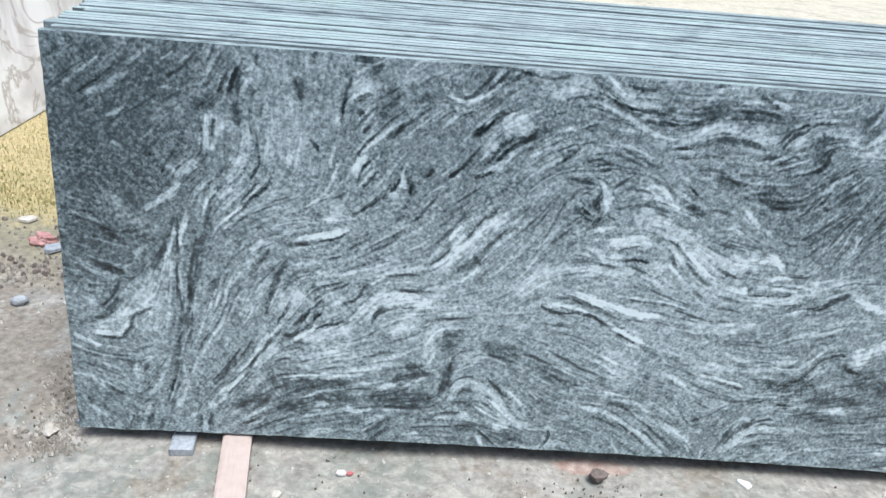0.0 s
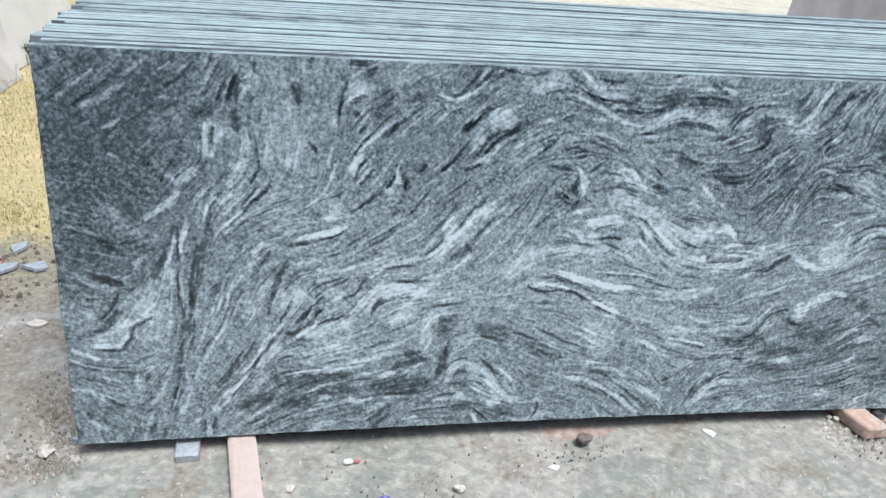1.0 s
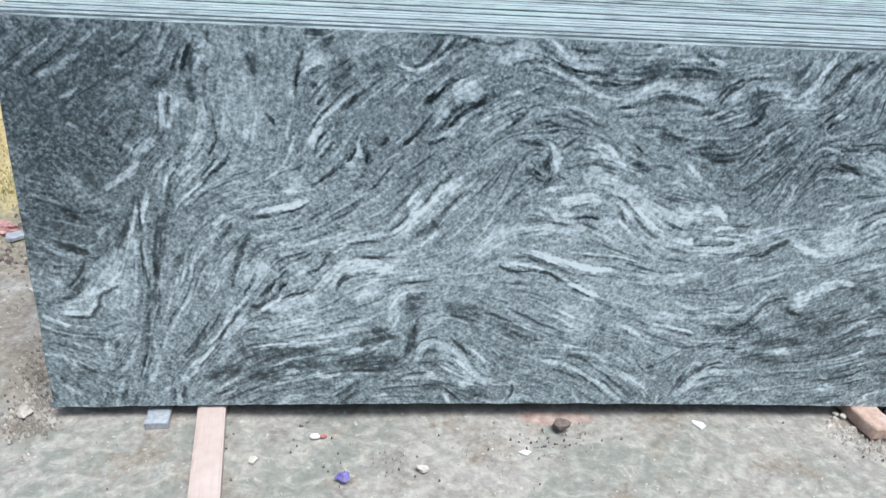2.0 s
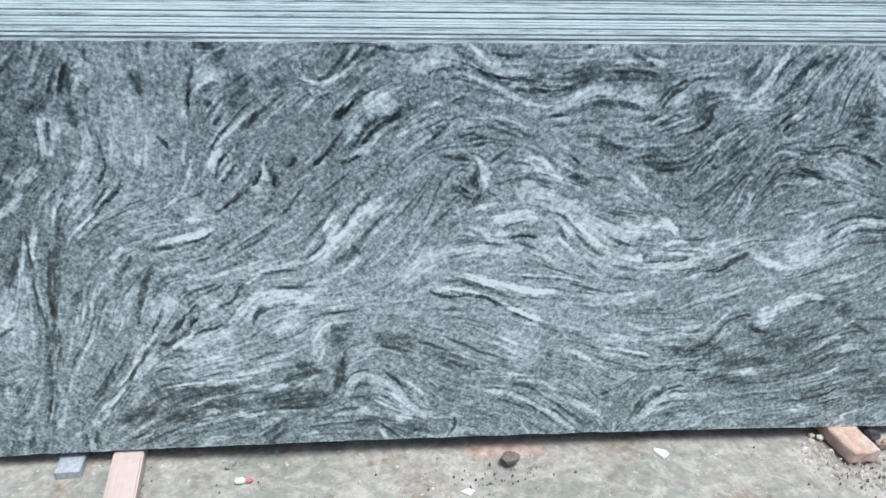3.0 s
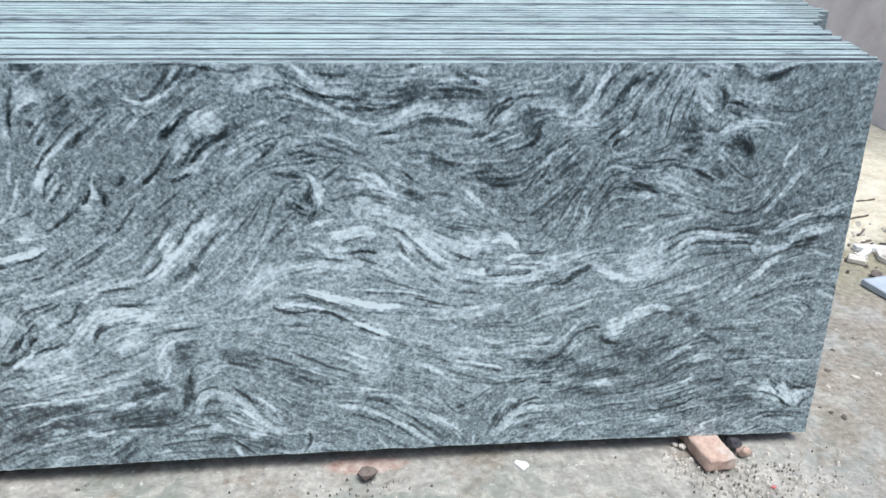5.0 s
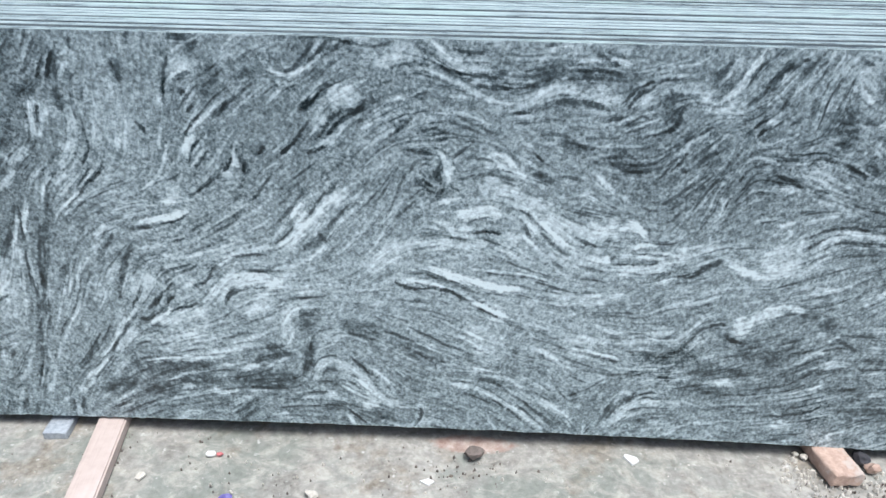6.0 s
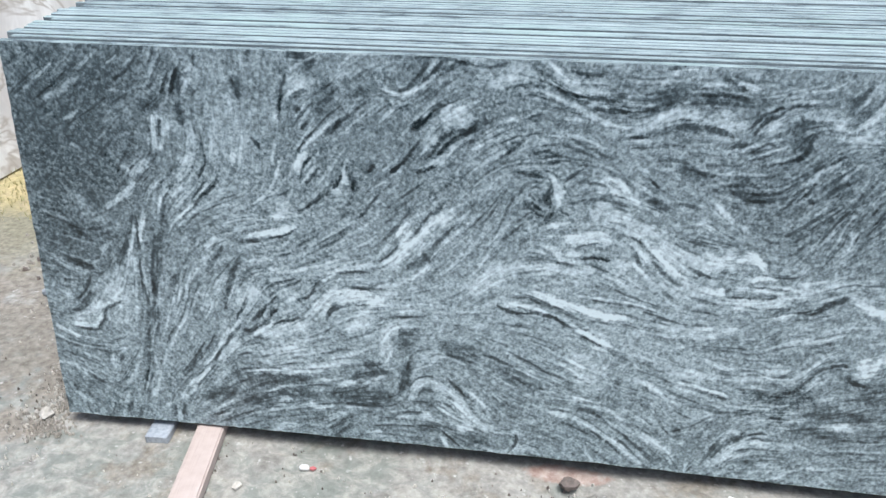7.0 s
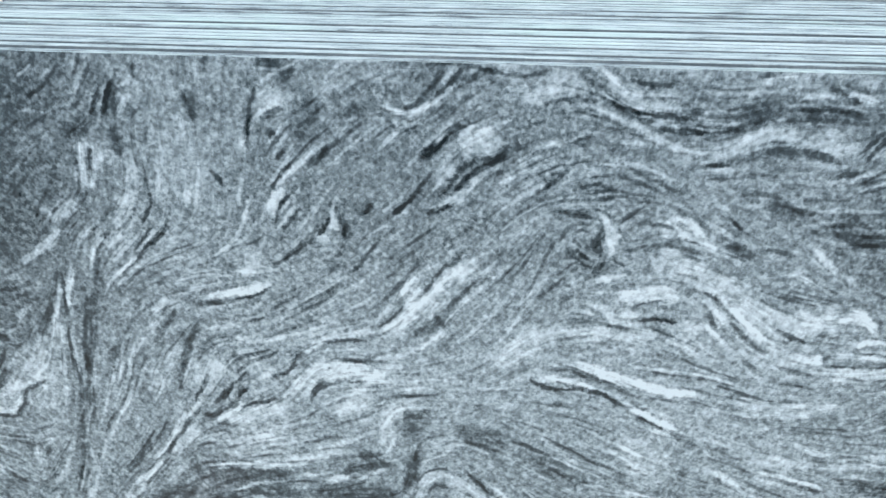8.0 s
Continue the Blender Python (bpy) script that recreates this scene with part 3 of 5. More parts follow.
vein(52, -0.35, (1143, 657), (1126, 631))
vein(8, -0.5, (1220, 653), (1244, 667), (1283, 661), (1310, 656))
vein(7, 0.4, (1053, 589), (1042, 562))
vein(7, -0.5, (1103, 603), (1079, 583), (1062, 562))
vein(11, 0.35, (1038, 528), (1014, 499))
vein(7, 0.4, (980, 526), (968, 512))
vein(7, 0.4, (997, 567), (986, 547))
# the lower middle: dark fold and arch
vein(20, 0.55, (864, 338), (838, 338), (818, 308), (812, 270), (806, 239))
vein(43, -0.5, (851, 316), (859, 278))
vein(24, -0.6, (867, 247), (861, 200), (852, 160))
vein(17, -0.5, (838, 316), (885, 324))
vein(35, -0.5, (939, 302), (981, 279), (1023, 267))
vein(30, -0.45, (1058, 249), (1116, 226), (1181, 202))
vein(7, 0.4, (940, 271), (968, 261), (996, 245))
vein(20, 0.3, (894, 248), (934, 263))
vein(18, -0.6, (732, 184), (772, 200), (827, 208))
vein(20, -0.6, (759, 223), (799, 223))
vein(12, 0.7, (704, 160), (725, 168), (739, 173))
vein(6, 0.7, (759, 168), (775, 174))
vein(6, 0.6, (657, 172), (677, 171))
vein(6, 0.6, (786, 184), (806, 197))
vein(36, -0.5, (677, 135), (745, 136), (828, 144))
vein(18, -0.5, (718, 111), (801, 116))
vein(8, 0.8, (621, 95), (656, 95), (690, 100))
vein(11, 0.5, (676, 61), (711, 83))
vein(8, 0.4, (647, 36), (675, 45))
vein(8, -0.5, (675, 33), (703, 53), (731, 78))
vein(6, -0.5, (696, 19), (724, 45))
vein(12, 0.5, (787, 33), (816, 33))
vein(15, 0.5, (877, 136), (885, 168), (902, 193), (930, 201))
vein(27, 0.6, (923, 193), (959, 169), (988, 145), (1018, 117), (1048, 95), (1071, 73))
vein(31, 0.4, (946, 153), (975, 120), (1013, 78))
vein(16, 0.8, (985, 75), (1021, 75))
vein(9, -0.6, (890, 152), (903, 169), (924, 169))
vein(15, -0.5, (897, 136), (933, 128))
vein(6, -0.7, (932, 144), (960, 136), (982, 120))
vein(5, -0.6, (979, 193), (1001, 169), (1023, 153))
vein(7, -0.6, (957, 209), (979, 185), (1009, 153))
vein(6, -0.6, (1009, 145), (1040, 107), (1062, 95))
vein(6, 0.5, (1007, 177), (1029, 161), (1052, 137), (1069, 103))
vein(12, 0.6, (899, 103), (920, 103))
vein(19, -0.5, (893, 61), (928, 61))
vein(9, 0.8, (951, 44), (966, 22))
vein(22, 0.5, (1131, 44), (1169, 35))
vein(5, -0.7, (1129, 70), (1131, 49), (1125, 35))
vein(6, 0.5, (1071, 70), (1114, 75), (1158, 70))
vein(47, -0.3, (972, 36), (1059, 35))
vein(30, -0.35, (1078, 169), (1108, 145))
vein(11, 0.7, (1187, 145), (1224, 140), (1260, 134), (1300, 112), (1332, 90), (1372, 70), (1397, 49))
vein(5, -0.6, (1301, 104), (1341, 78), (1374, 49))
vein(9, 0.5, (1292, 170), (1337, 162), (1377, 138))
vein(9, -0.6, (1264, 162), (1294, 157), (1326, 137))
vein(12, 0.4, (1234, 178), (1290, 187))
vein(5, 0.4, (1261, 70), (1292, 49), (1311, 21))
vein(6, -0.4, (1193, 154), (1252, 146))
vein(4, -0.9, (1250, 348), (1271, 340), (1294, 329))
vein(9, 0.8, (1241, 366), (1270, 352), (1315, 330))
vein(6, -0.6, (1317, 314), (1361, 299))
vein(74, 0.3, (1221, 298), (1299, 235))
vein(56, 0.3, (732, 292), (759, 322))
vein(9, 0.5, (678, 230), (732, 246), (785, 277))
vein(12, 0.5, (625, 207), (678, 212), (732, 231))
# the upper right of the middle: waves under the top edge
vein(6, 0.4, (1273, 912), (1298, 905), (1334, 909), (1370, 913))
vein(6, 0.6, (1410, 901), (1433, 910), (1458, 906))
vein(7, 0.6, (1475, 915), (1495, 910), (1518, 905))
vein(5, -0.6, (1449, 920), (1469, 915), (1497, 901))
vein(5, -0.6, (1406, 889), (1431, 886), (1449, 891), (1480, 889), (1506, 887))
vein(8, -0.7, (1245, 853), (1276, 852), (1312, 853), (1342, 859), (1365, 872))
vein(36, -0.3, (1327, 880), (1452, 873))
vein(27, 0.55, (1257, 808), (1287, 813), (1323, 826), (1357, 843), (1394, 850), (1432, 848), (1477, 841), (1510, 837))
vein(12, 0.4, (1334, 833), (1367, 858), (1404, 865))
vein(10, -0.6, (1339, 802), (1356, 815), (1385, 825), (1423, 826), (1456, 822), (1482, 816))
vein(6, -0.7, (1290, 797), (1327, 799))
vein(8, -0.8, (1481, 789), (1499, 794), (1517, 799))
vein(6, -0.7, (1514, 782), (1538, 791), (1555, 804), (1569, 799))
vein(7, -0.7, (1527, 816), (1536, 834), (1551, 853), (1568, 862))
vein(6, -0.6, (1515, 821), (1527, 846), (1542, 862), (1566, 872))
vein(7, 0.5, (1536, 862), (1559, 874), (1588, 885), (1632, 890))
vein(4, -0.5, (1567, 866), (1597, 877), (1634, 881))
vein(20, 0.5, (1549, 831), (1571, 848), (1595, 857))
vein(17, 0.4, (1606, 861), (1659, 858), (1687, 846))
vein(30, -0.5, (1589, 824), (1612, 837), (1639, 832))
vein(8, -0.7, (1600, 775), (1625, 782), (1633, 801), (1636, 820))
vein(25, -0.4, (1608, 800), (1624, 813))
vein(5, 0.4, (1523, 772), (1559, 786), (1582, 799))
vein(6, -0.5, (1571, 761), (1601, 771), (1625, 779))
vein(10, -0.6, (1346, 759), (1378, 758), (1411, 749), (1446, 735), (1472, 732))
vein(8, -0.6, (1495, 716), (1527, 721), (1554, 716))
vein(18, -0.5, (1503, 707), (1538, 696), (1566, 690))
vein(7, -0.6, (1528, 682), (1567, 687), (1605, 694), (1616, 705))
vein(6, 0.5, (1631, 729), (1655, 738), (1664, 754), (1682, 762), (1698, 778))
vein(5, -0.6, (1696, 785), (1681, 769))
vein(5, -0.5, (1618, 698), (1640, 718), (1663, 730))
vein(10, 0.7, (1263, 712), (1284, 704), (1305, 688))
vein(6, 0.5, (1309, 752), (1324, 737), (1344, 730))
vein(6, -0.6, (1350, 715), (1362, 696))
vein(13, -0.4, (1401, 736), (1454, 728))
vein(35, 0.6, (1275, 628), (1308, 623), (1343, 606), (1380, 584), (1416, 564), (1459, 552), (1500, 548), (1546, 558), (1579, 564))
vein(11, 0.9, (1552, 561), (1571, 568), (1592, 555), (1609, 538))
vein(8, 0.9, (1582, 515), (1608, 524), (1629, 523))
vein(5, -0.5, (1305, 596), (1340, 583), (1371, 556), (1394, 536))
vein(11, 0.6, (1347, 583), (1377, 557), (1409, 529), (1439, 509))
vein(6, -0.6, (1373, 543), (1397, 519), (1420, 501), (1442, 492))
vein(20, 0.5, (1442, 495), (1471, 481), (1507, 474), (1529, 468))
vein(6, -0.7, (1448, 537), (1471, 524), (1500, 513))
vein(14, -0.4, (1518, 525), (1561, 519))
vein(24, -0.3, (1452, 593), (1479, 591))
vein(11, 0.8, (1343, 563), (1359, 546), (1357, 535))
vein(7, -0.7, (1335, 555), (1354, 532))
vein(8, -0.8, (1533, 485), (1543, 490))
vein(14, 0.9, (1512, 485), (1526, 482))
vein(9, 0.7, (1552, 494), (1593, 495), (1650, 492))
vein(6, -0.7, (1599, 501), (1634, 499), (1659, 499))
vein(11, 0.7, (1537, 465), (1585, 466), (1654, 475))
vein(4, -0.6, (1549, 475), (1598, 473), (1645, 480))
vein(9, 0.6, (1553, 451), (1595, 451), (1642, 463), (1669, 468))
vein(4, -0.6, (1566, 457), (1616, 452), (1657, 458))
vein(7, -0.5, (1633, 440), (1672, 456))
vein(6, -0.8, (1681, 449), (1722, 452))
vein(12, -0.9, (1722, 452), (1746, 472), (1771, 487), (1782, 498))
vein(17, 0.7, (1674, 507), (1703, 503))
vein(20, 0.4, (1730, 508), (1762, 523))
vein(15, 0.6, (1781, 502), (1806, 488), (1832, 471), (1872, 457))
vein(20, 0.6, (1656, 433), (1675, 444))
vein(20, 0.35, (1403, 391), (1488, 385), (1586, 394))
vein(23, -0.5, (1377, 428), (1414, 414))
vein(21, -0.5, (1640, 372), (1658, 388))
vein(7, -0.5, (1404, 472), (1426, 463))
vein(9, 0.7, (1483, 674), (1508, 651), (1523, 638))
vein(7, 0.7, (1531, 636), (1553, 623), (1581, 607))
vein(10, 0.45, (1341, 663), (1370, 644))
vein(10, 0.7, (1266, 689), (1300, 679), (1328, 663))
vein(18, -0.5, (1347, 670), (1388, 658))
vein(22, 0.6, (1736, 628), (1748, 608), (1753, 628))
vein(7, 0.7, (1304, 408), (1339, 405))
vein(14, 0.4, (1329, 521), (1301, 534))
vein(19, 0.4, (1313, 492), (1350, 471))
vein(4, 0.5, (1439, 626), (1464, 634), (1480, 623))
vein(7, 0.4, (1678, 667), (1695, 681))
# the upper right end
vein(12, -0.6, (1716, 922), (1701, 894), (1691, 876))
vein(9, 0.4, (1739, 934), (1724, 911), (1708, 888))
vein(7, -0.7, (1794, 930), (1780, 918), (1767, 901), (1760, 883))
vein(12, 0.45, (1775, 935), (1761, 906), (1746, 877), (1724, 853))
vein(29, 0.35, (1760, 866), (1713, 842), (1676, 847))
vein(11, -0.9, (1838, 925), (1822, 907), (1807, 884), (1791, 860), (1775, 842), (1764, 833))
vein(7, -0.7, (1868, 931), (1845, 919), (1829, 904))
vein(10, 0.5, (1841, 902), (1825, 884))
vein(14, -0.7, (1881, 926), (1866, 903))
vein(7, 0.45, (1886, 897), (1864, 873))
vein(7, -0.5, (1905, 932), (1890, 909))
vein(5, -0.6, (1931, 927), (1923, 904), (1914, 880))
vein(10, 0.4, (1937, 933), (1919, 886))
vein(10, 0.4, (1955, 939), (1942, 904))
vein(7, -0.5, (1847, 861), (1833, 831))
vein(10, -0.5, (1899, 856), (1898, 820))
vein(6, 0.4, (1935, 868), (1928, 832))
vein(24, 0.35, (1665, 835), (1715, 824), (1764, 830))
vein(15, 0.3, (1716, 818), (1767, 806))
vein(6, -0.8, (1788, 789), (1799, 801), (1811, 807))
vein(6, -0.8, (1799, 776), (1810, 789))
vein(11, 0.7, (1819, 797), (1830, 807))
vein(5, 0.6, (1789, 782), (1805, 758), (1824, 756), (1848, 770))
vein(5, -0.5, (1857, 798), (1875, 807))
vein(6, -0.6, (1690, 776), (1701, 788))
vein(10, -0.6, (1725, 739), (1707, 727), (1690, 714))
vein(5, -0.6, (1663, 733), (1647, 708), (1635, 696))
vein(5, 0.5, (1657, 733), (1640, 708), (1630, 689))
vein(5, -0.5, (1629, 696), (1612, 677))
vein(6, -0.6, (1653, 702), (1667, 689))
vein(10, -0.6, (1848, 727), (1893, 727))
vein(7, -0.8, (1859, 695), (1880, 686), (1894, 682))
vein(16, 0.6, (1870, 663), (1903, 666))
vein(18, 0.4, (1821, 733), (1849, 720))
vein(5, -0.8, (1788, 689), (1783, 676))
vein(5, -0.5, (1805, 708), (1836, 718))
vein(39, 0.3, (1923, 708), (1966, 688))
vein(51, -0.4, (1941, 832), (1974, 796))
vein(7, -0.6, (1921, 720), (1939, 731), (1979, 727))
vein(7, -0.6, (1994, 720), (2015, 714), (2045, 701))
vein(22, -0.5, (2043, 947), (2071, 936), (2092, 928))
vein(12, 0.4, (2061, 953), (2118, 931))
vein(15, -0.7, (2180, 950), (2157, 932), (2133, 923))
vein(10, -0.6, (2106, 925), (2140, 922))
vein(10, 0.35, (2178, 956), (2141, 944))
vein(37, 0.4, (1971, 916), (1989, 893))
vein(18, 0.5, (1987, 869), (2005, 855))
vein(6, -0.6, (1975, 930), (1995, 926))
vein(10, -0.8, (2033, 900), (2043, 882), (2037, 866))
vein(13, -0.8, (2061, 858), (2077, 844))
vein(6, -0.7, (2052, 870), (2071, 871), (2093, 861))
vein(38, 0.3, (2112, 895), (2155, 884))
vein(21, 0.6, (2112, 835), (2134, 829), (2148, 825))
vein(13, 0.45, (2045, 803), (2069, 818), (2107, 828))
vein(5, -0.7, (2130, 816), (2150, 816))
vein(39, -0.5, (2075, 791), (2112, 772))
vein(21, -0.6, (2107, 797), (2125, 746))
vein(8, -0.6, (2043, 782), (2064, 778), (2079, 769))
vein(11, 0.5, (2045, 759), (2063, 746))
vein(7, 0.6, (2058, 759), (2051, 772))
vein(31, -0.55, (1992, 802), (1980, 759))
vein(18, -0.6, (2010, 815), (2031, 809))
vein(21, -0.5, (2040, 727), (2064, 707))
vein(8, -0.6, (2002, 714), (2024, 705), (2046, 694))
vein(7, 0.7, (2233, 785), (2229, 772), (2219, 759), (2213, 744), (2209, 723))
vein(11, 0.5, (2302, 779), (2299, 760))
vein(7, -0.6, (2314, 773), (2305, 753))
vein(10, 0.6, (2277, 723), (2258, 714), (2240, 698), (2230, 680), (2219, 656))
vein(7, 0.4, (2308, 714), (2290, 700))
vein(6, 0.4, (2335, 720), (2359, 714), (2382, 709))
vein(8, -0.5, (2364, 773), (2390, 784))
vein(6, 0.5, (2188, 681), (2180, 654))
# the pale valley and its strands out to the right end
vein(10, 0.7, (1889, 578), (1902, 582), (1917, 589))
vein(5, 0.6, (1910, 575), (1919, 562), (1910, 548))
vein(17, 0.5, (1837, 466), (1864, 472))
vein(33, 0.6, (1876, 479), (1900, 506), (1931, 527), (1957, 540))
vein(28, 0.55, (1878, 464), (1932, 477), (1972, 490), (1995, 518), (2034, 539))
vein(6, -0.7, (1952, 526), (1971, 540), (1996, 553))
vein(6, -0.6, (1961, 554), (1986, 571), (2012, 581))
vein(8, -0.8, (2019, 580), (2040, 582), (2060, 584), (2083, 575))
vein(6, 0.6, (2007, 571), (2042, 570), (2098, 569), (2156, 564))
vein(11, 0.6, (1985, 540), (2017, 556), (2058, 562), (2101, 558), (2145, 550))
vein(4, -0.5, (1994, 525), (2025, 546), (2067, 549))
vein(6, -0.6, (2091, 572), (2141, 572), (2185, 567))
vein(6, -0.6, (2074, 548), (2117, 550), (2161, 543), (2182, 545))
vein(7, 0.7, (2175, 546), (2193, 542))
vein(13, 0.6, (2163, 536), (2193, 528), (2229, 530), (2264, 538))
vein(11, 0.5, (2184, 571), (2226, 577), (2252, 591), (2284, 607), (2319, 614))
vein(13, 0.5, (2263, 541), (2288, 562), (2315, 572), (2359, 575))
vein(10, -0.9, (2305, 555), (2322, 554), (2336, 560))
vein(6, -0.6, (2271, 541), (2299, 548))
vein(6, -0.5, (2288, 533), (2316, 537))
vein(6, 0.5, (2334, 525), (2368, 510), (2384, 507))
vein(4, -0.5, (2321, 608), (2365, 608), (2403, 606))
vein(7, 0.6, (2334, 615), (2367, 627), (2401, 641))
vein(6, 0.4, (2287, 625), (2329, 632), (2368, 652))
vein(6, -0.4, (2300, 632), (2342, 639))
vein(8, 0.5, (1942, 588), (1975, 599), (2007, 608))
vein(11, 0.35, (2004, 628), (2048, 614))
vein(7, -0.5, (2194, 654), (2177, 633), (2159, 620), (2146, 616))
vein(8, 0.5, (2219, 667), (2204, 640), (2193, 626))
vein(4, -0.5, (2218, 612), (2236, 626), (2256, 633))
vein(13, 0.85, (2256, 509), (2237, 498), (2218, 484), (2204, 467), (2187, 456))
vein(7, 0.6, (2181, 448), (2162, 434), (2150, 419))
vein(4, -0.5, (2169, 434), (2188, 453))
vein(6, 0.5, (2091, 421), (2078, 414))
vein(6, 0.4, (2135, 420), (2115, 413))
vein(6, 0.4, (2262, 453), (2250, 439))
vein(9, 0.45, (2369, 420), (2396, 404), (2414, 395))
vein(6, 0.45, (2003, 432), (2052, 437))
vein(9, -0.4, (2257, 378), (2237, 363))
vein(6, 0.4, (2275, 362), (2303, 373), (2338, 359), (2349, 343))
vein(30, -0.6, (2038, 356), (2063, 339))
vein(24, -0.6, (1986, 361), (2022, 364))
vein(23, 0.75, (1874, 347), (1900, 361), (1926, 375), (1953, 386))
vein(12, 0.7, (1953, 386), (1990, 380))
vein(44, 0.75, (1840, 334), (1862, 333))
vein(29, 0.7, (1849, 318), (1874, 347))
vein(17, 0.35, (2021, 489), (2041, 496))
# the lower right: pale lens, valley and patches
vein(7, 0.6, (1521, 318), (1555, 305), (1589, 300))
vein(10, 0.7, (1643, 305), (1677, 300), (1704, 307))
vein(6, -0.6, (1636, 298), (1678, 293), (1712, 294))
vein(17, 0.5, (1584, 278), (1637, 286), (1700, 280), (1726, 294), (1751, 323), (1769, 344))
vein(6, -0.5, (1735, 270), (1753, 300), (1772, 322), (1792, 328))
vein(7, 0.5, (1756, 277), (1767, 299))
vein(7, -0.7, (1785, 332), (1819, 335))
vein(7, -0.7, (1822, 312), (1845, 295), (1867, 290))
vein(44, -0.5, (1641, 237), (1696, 241), (1766, 245))
vein(30, -0.6, (1765, 190), (1791, 213), (1826, 218))
vein(7, -0.8, (1702, 253), (1716, 253))
vein(7, 0.5, (1780, 245), (1808, 251))
vein(45, -0.45, (1863, 271), (1921, 268))
vein(21, -0.5, (1842, 210), (1900, 206))
vein(46, -0.45, (1987, 312), (1965, 266), (1925, 237))
vein(12, 0.7, (1824, 179), (1852, 185))
vein(8, 0.6, (1788, 173), (1818, 171), (1860, 176), (1876, 167))
vein(9, 0.5, (1744, 184), (1772, 190))
vein(6, -0.5, (1687, 187), (1730, 184))
vein(6, -0.6, (1505, 244), (1546, 234), (1587, 224))
vein(6, 0.5, (1518, 248), (1559, 238), (1587, 232))
vein(11, 0.5, (1379, 251), (1412, 242), (1439, 225), (1480, 203), (1507, 195))
vein(57, 0.3, (1450, 277), (1530, 273))
vein(29, 0.35, (1509, 167), (1563, 179))
vein(6, -0.5, (1434, 179), (1455, 146), (1477, 113))
vein(21, -0.5, (1484, 121), (1497, 128))
vein(9, -0.6, (1607, 136), (1588, 105), (1576, 73), (1564, 49))
vein(9, -0.7, (1642, 142), (1616, 111), (1597, 88), (1584, 64))
vein(9, 0.6, (1635, 134), (1614, 144), (1595, 113))
vein(18, 0.7, (1708, 113), (1672, 116), (1644, 109), (1618, 87), (1598, 63), (1579, 40))
vein(12, 0.6, (1402, 118), (1430, 100), (1458, 82), (1486, 64))
vein(9, 0.7, (1383, 55), (1404, 41), (1425, 24))
vein(9, -0.6, (1375, 104), (1403, 78), (1424, 60))
vein(30, -0.3, (1431, 60), (1473, 40))
vein(9, 0.5, (1486, 55), (1494, 38))
vein(12, -0.4, (1552, 132), (1533, 101))
vein(31, -0.45, (1732, 168), (1790, 157), (1848, 158))
vein(22, -0.4, (1656, 59), (1698, 64))
vein(8, 0.6, (1677, 61), (1706, 59))
vein(10, 0.5, (1732, 19), (1751, 43))
vein(8, 0.4, (1708, 121), (1766, 117), (1796, 107))
vein(6, 0.4, (1865, 144), (1909, 144), (1952, 155))
vein(6, 0.4, (1946, 97), (2006, 98))
vein(6, -0.5, (1962, 87), (2007, 92), (2066, 105), (2094, 120))
vein(26, 0.8, (1989, 60), (2027, 60))
vein(8, 0.5, (2056, 165), (2084, 179))
vein(13, 0.35, (1986, 127), (2043, 149), (2084, 179))
vein(8, 0.5, (2121, 15), (2140, 40), (2168, 59))
vein(8, 0.6, (1833, 37), (1850, 22))
vein(6, 0.5, (2062, 301), (2089, 315))
vein(6, 0.5, (2004, 296), (2031, 310))
vein(12, 0.6, (2038, 313), (2051, 320))
vein(8, 0.5, (2092, 260), (2121, 266))
vein(8, 0.5, (2000, 233), (2039, 263), (2067, 274))
vein(8, -0.6, (2083, 308), (2116, 294), (2142, 276))
vein(6, -0.5, (1994, 265), (2036, 278))
vein(9, -0.5, (2075, 229), (2047, 217), (2007, 184))
vein(9, 0.5, (2075, 229), (2103, 238), (2133, 242))
vein(16, -0.5, (2161, 256), (2207, 254))
vein(13, 0.3, (2240, 244), (2319, 240))
vein(16, 0.35, (2373, 213), (2323, 224))
vein(15, 0.6, (2202, 164), (2233, 167))
vein(8, -0.8, (2209, 172), (2239, 179), (2258, 161))
vein(40, 0.8, (2275, 156), (2302, 141))
vein(40, 0.8, (2325, 148), (2352, 112))
vein(34, 0.8, (2375, 107), (2395, 123))
vein(7, -0.9, (2296, 167), (2319, 140), (2331, 122))
vein(7, -0.9, (2273, 131), (2297, 129), (2324, 117), (2353, 95), (2373, 79))
vein(7, -0.8, (2345, 164), (2366, 142), (2408, 140))
vein(9, -0.9, (2403, 126), (2408, 105), (2397, 83))
vein(10, -0.6, (2388, 153), (2423, 142))
vein(40, -0.5, (2201, 130), (2255, 101))
vein(16, -0.6, (2130, 177), (2162, 171))
vein(8, 0.4, (1955, 138), (2014, 142))
vein(9, 0.4, (2316, 45), (2370, 23))
vein(8, 0.5, (2132, 41), (2169, 55))
vein(10, 0.4, (2221, 34), (2250, 49))
vein(10, 0.6, (2190, 68), (2205, 74))
vein(26, -0.4, (2127, 110), (2191, 106))
vein(9, -0.5, (2279, 65), (2343, 69), (2428, 58))
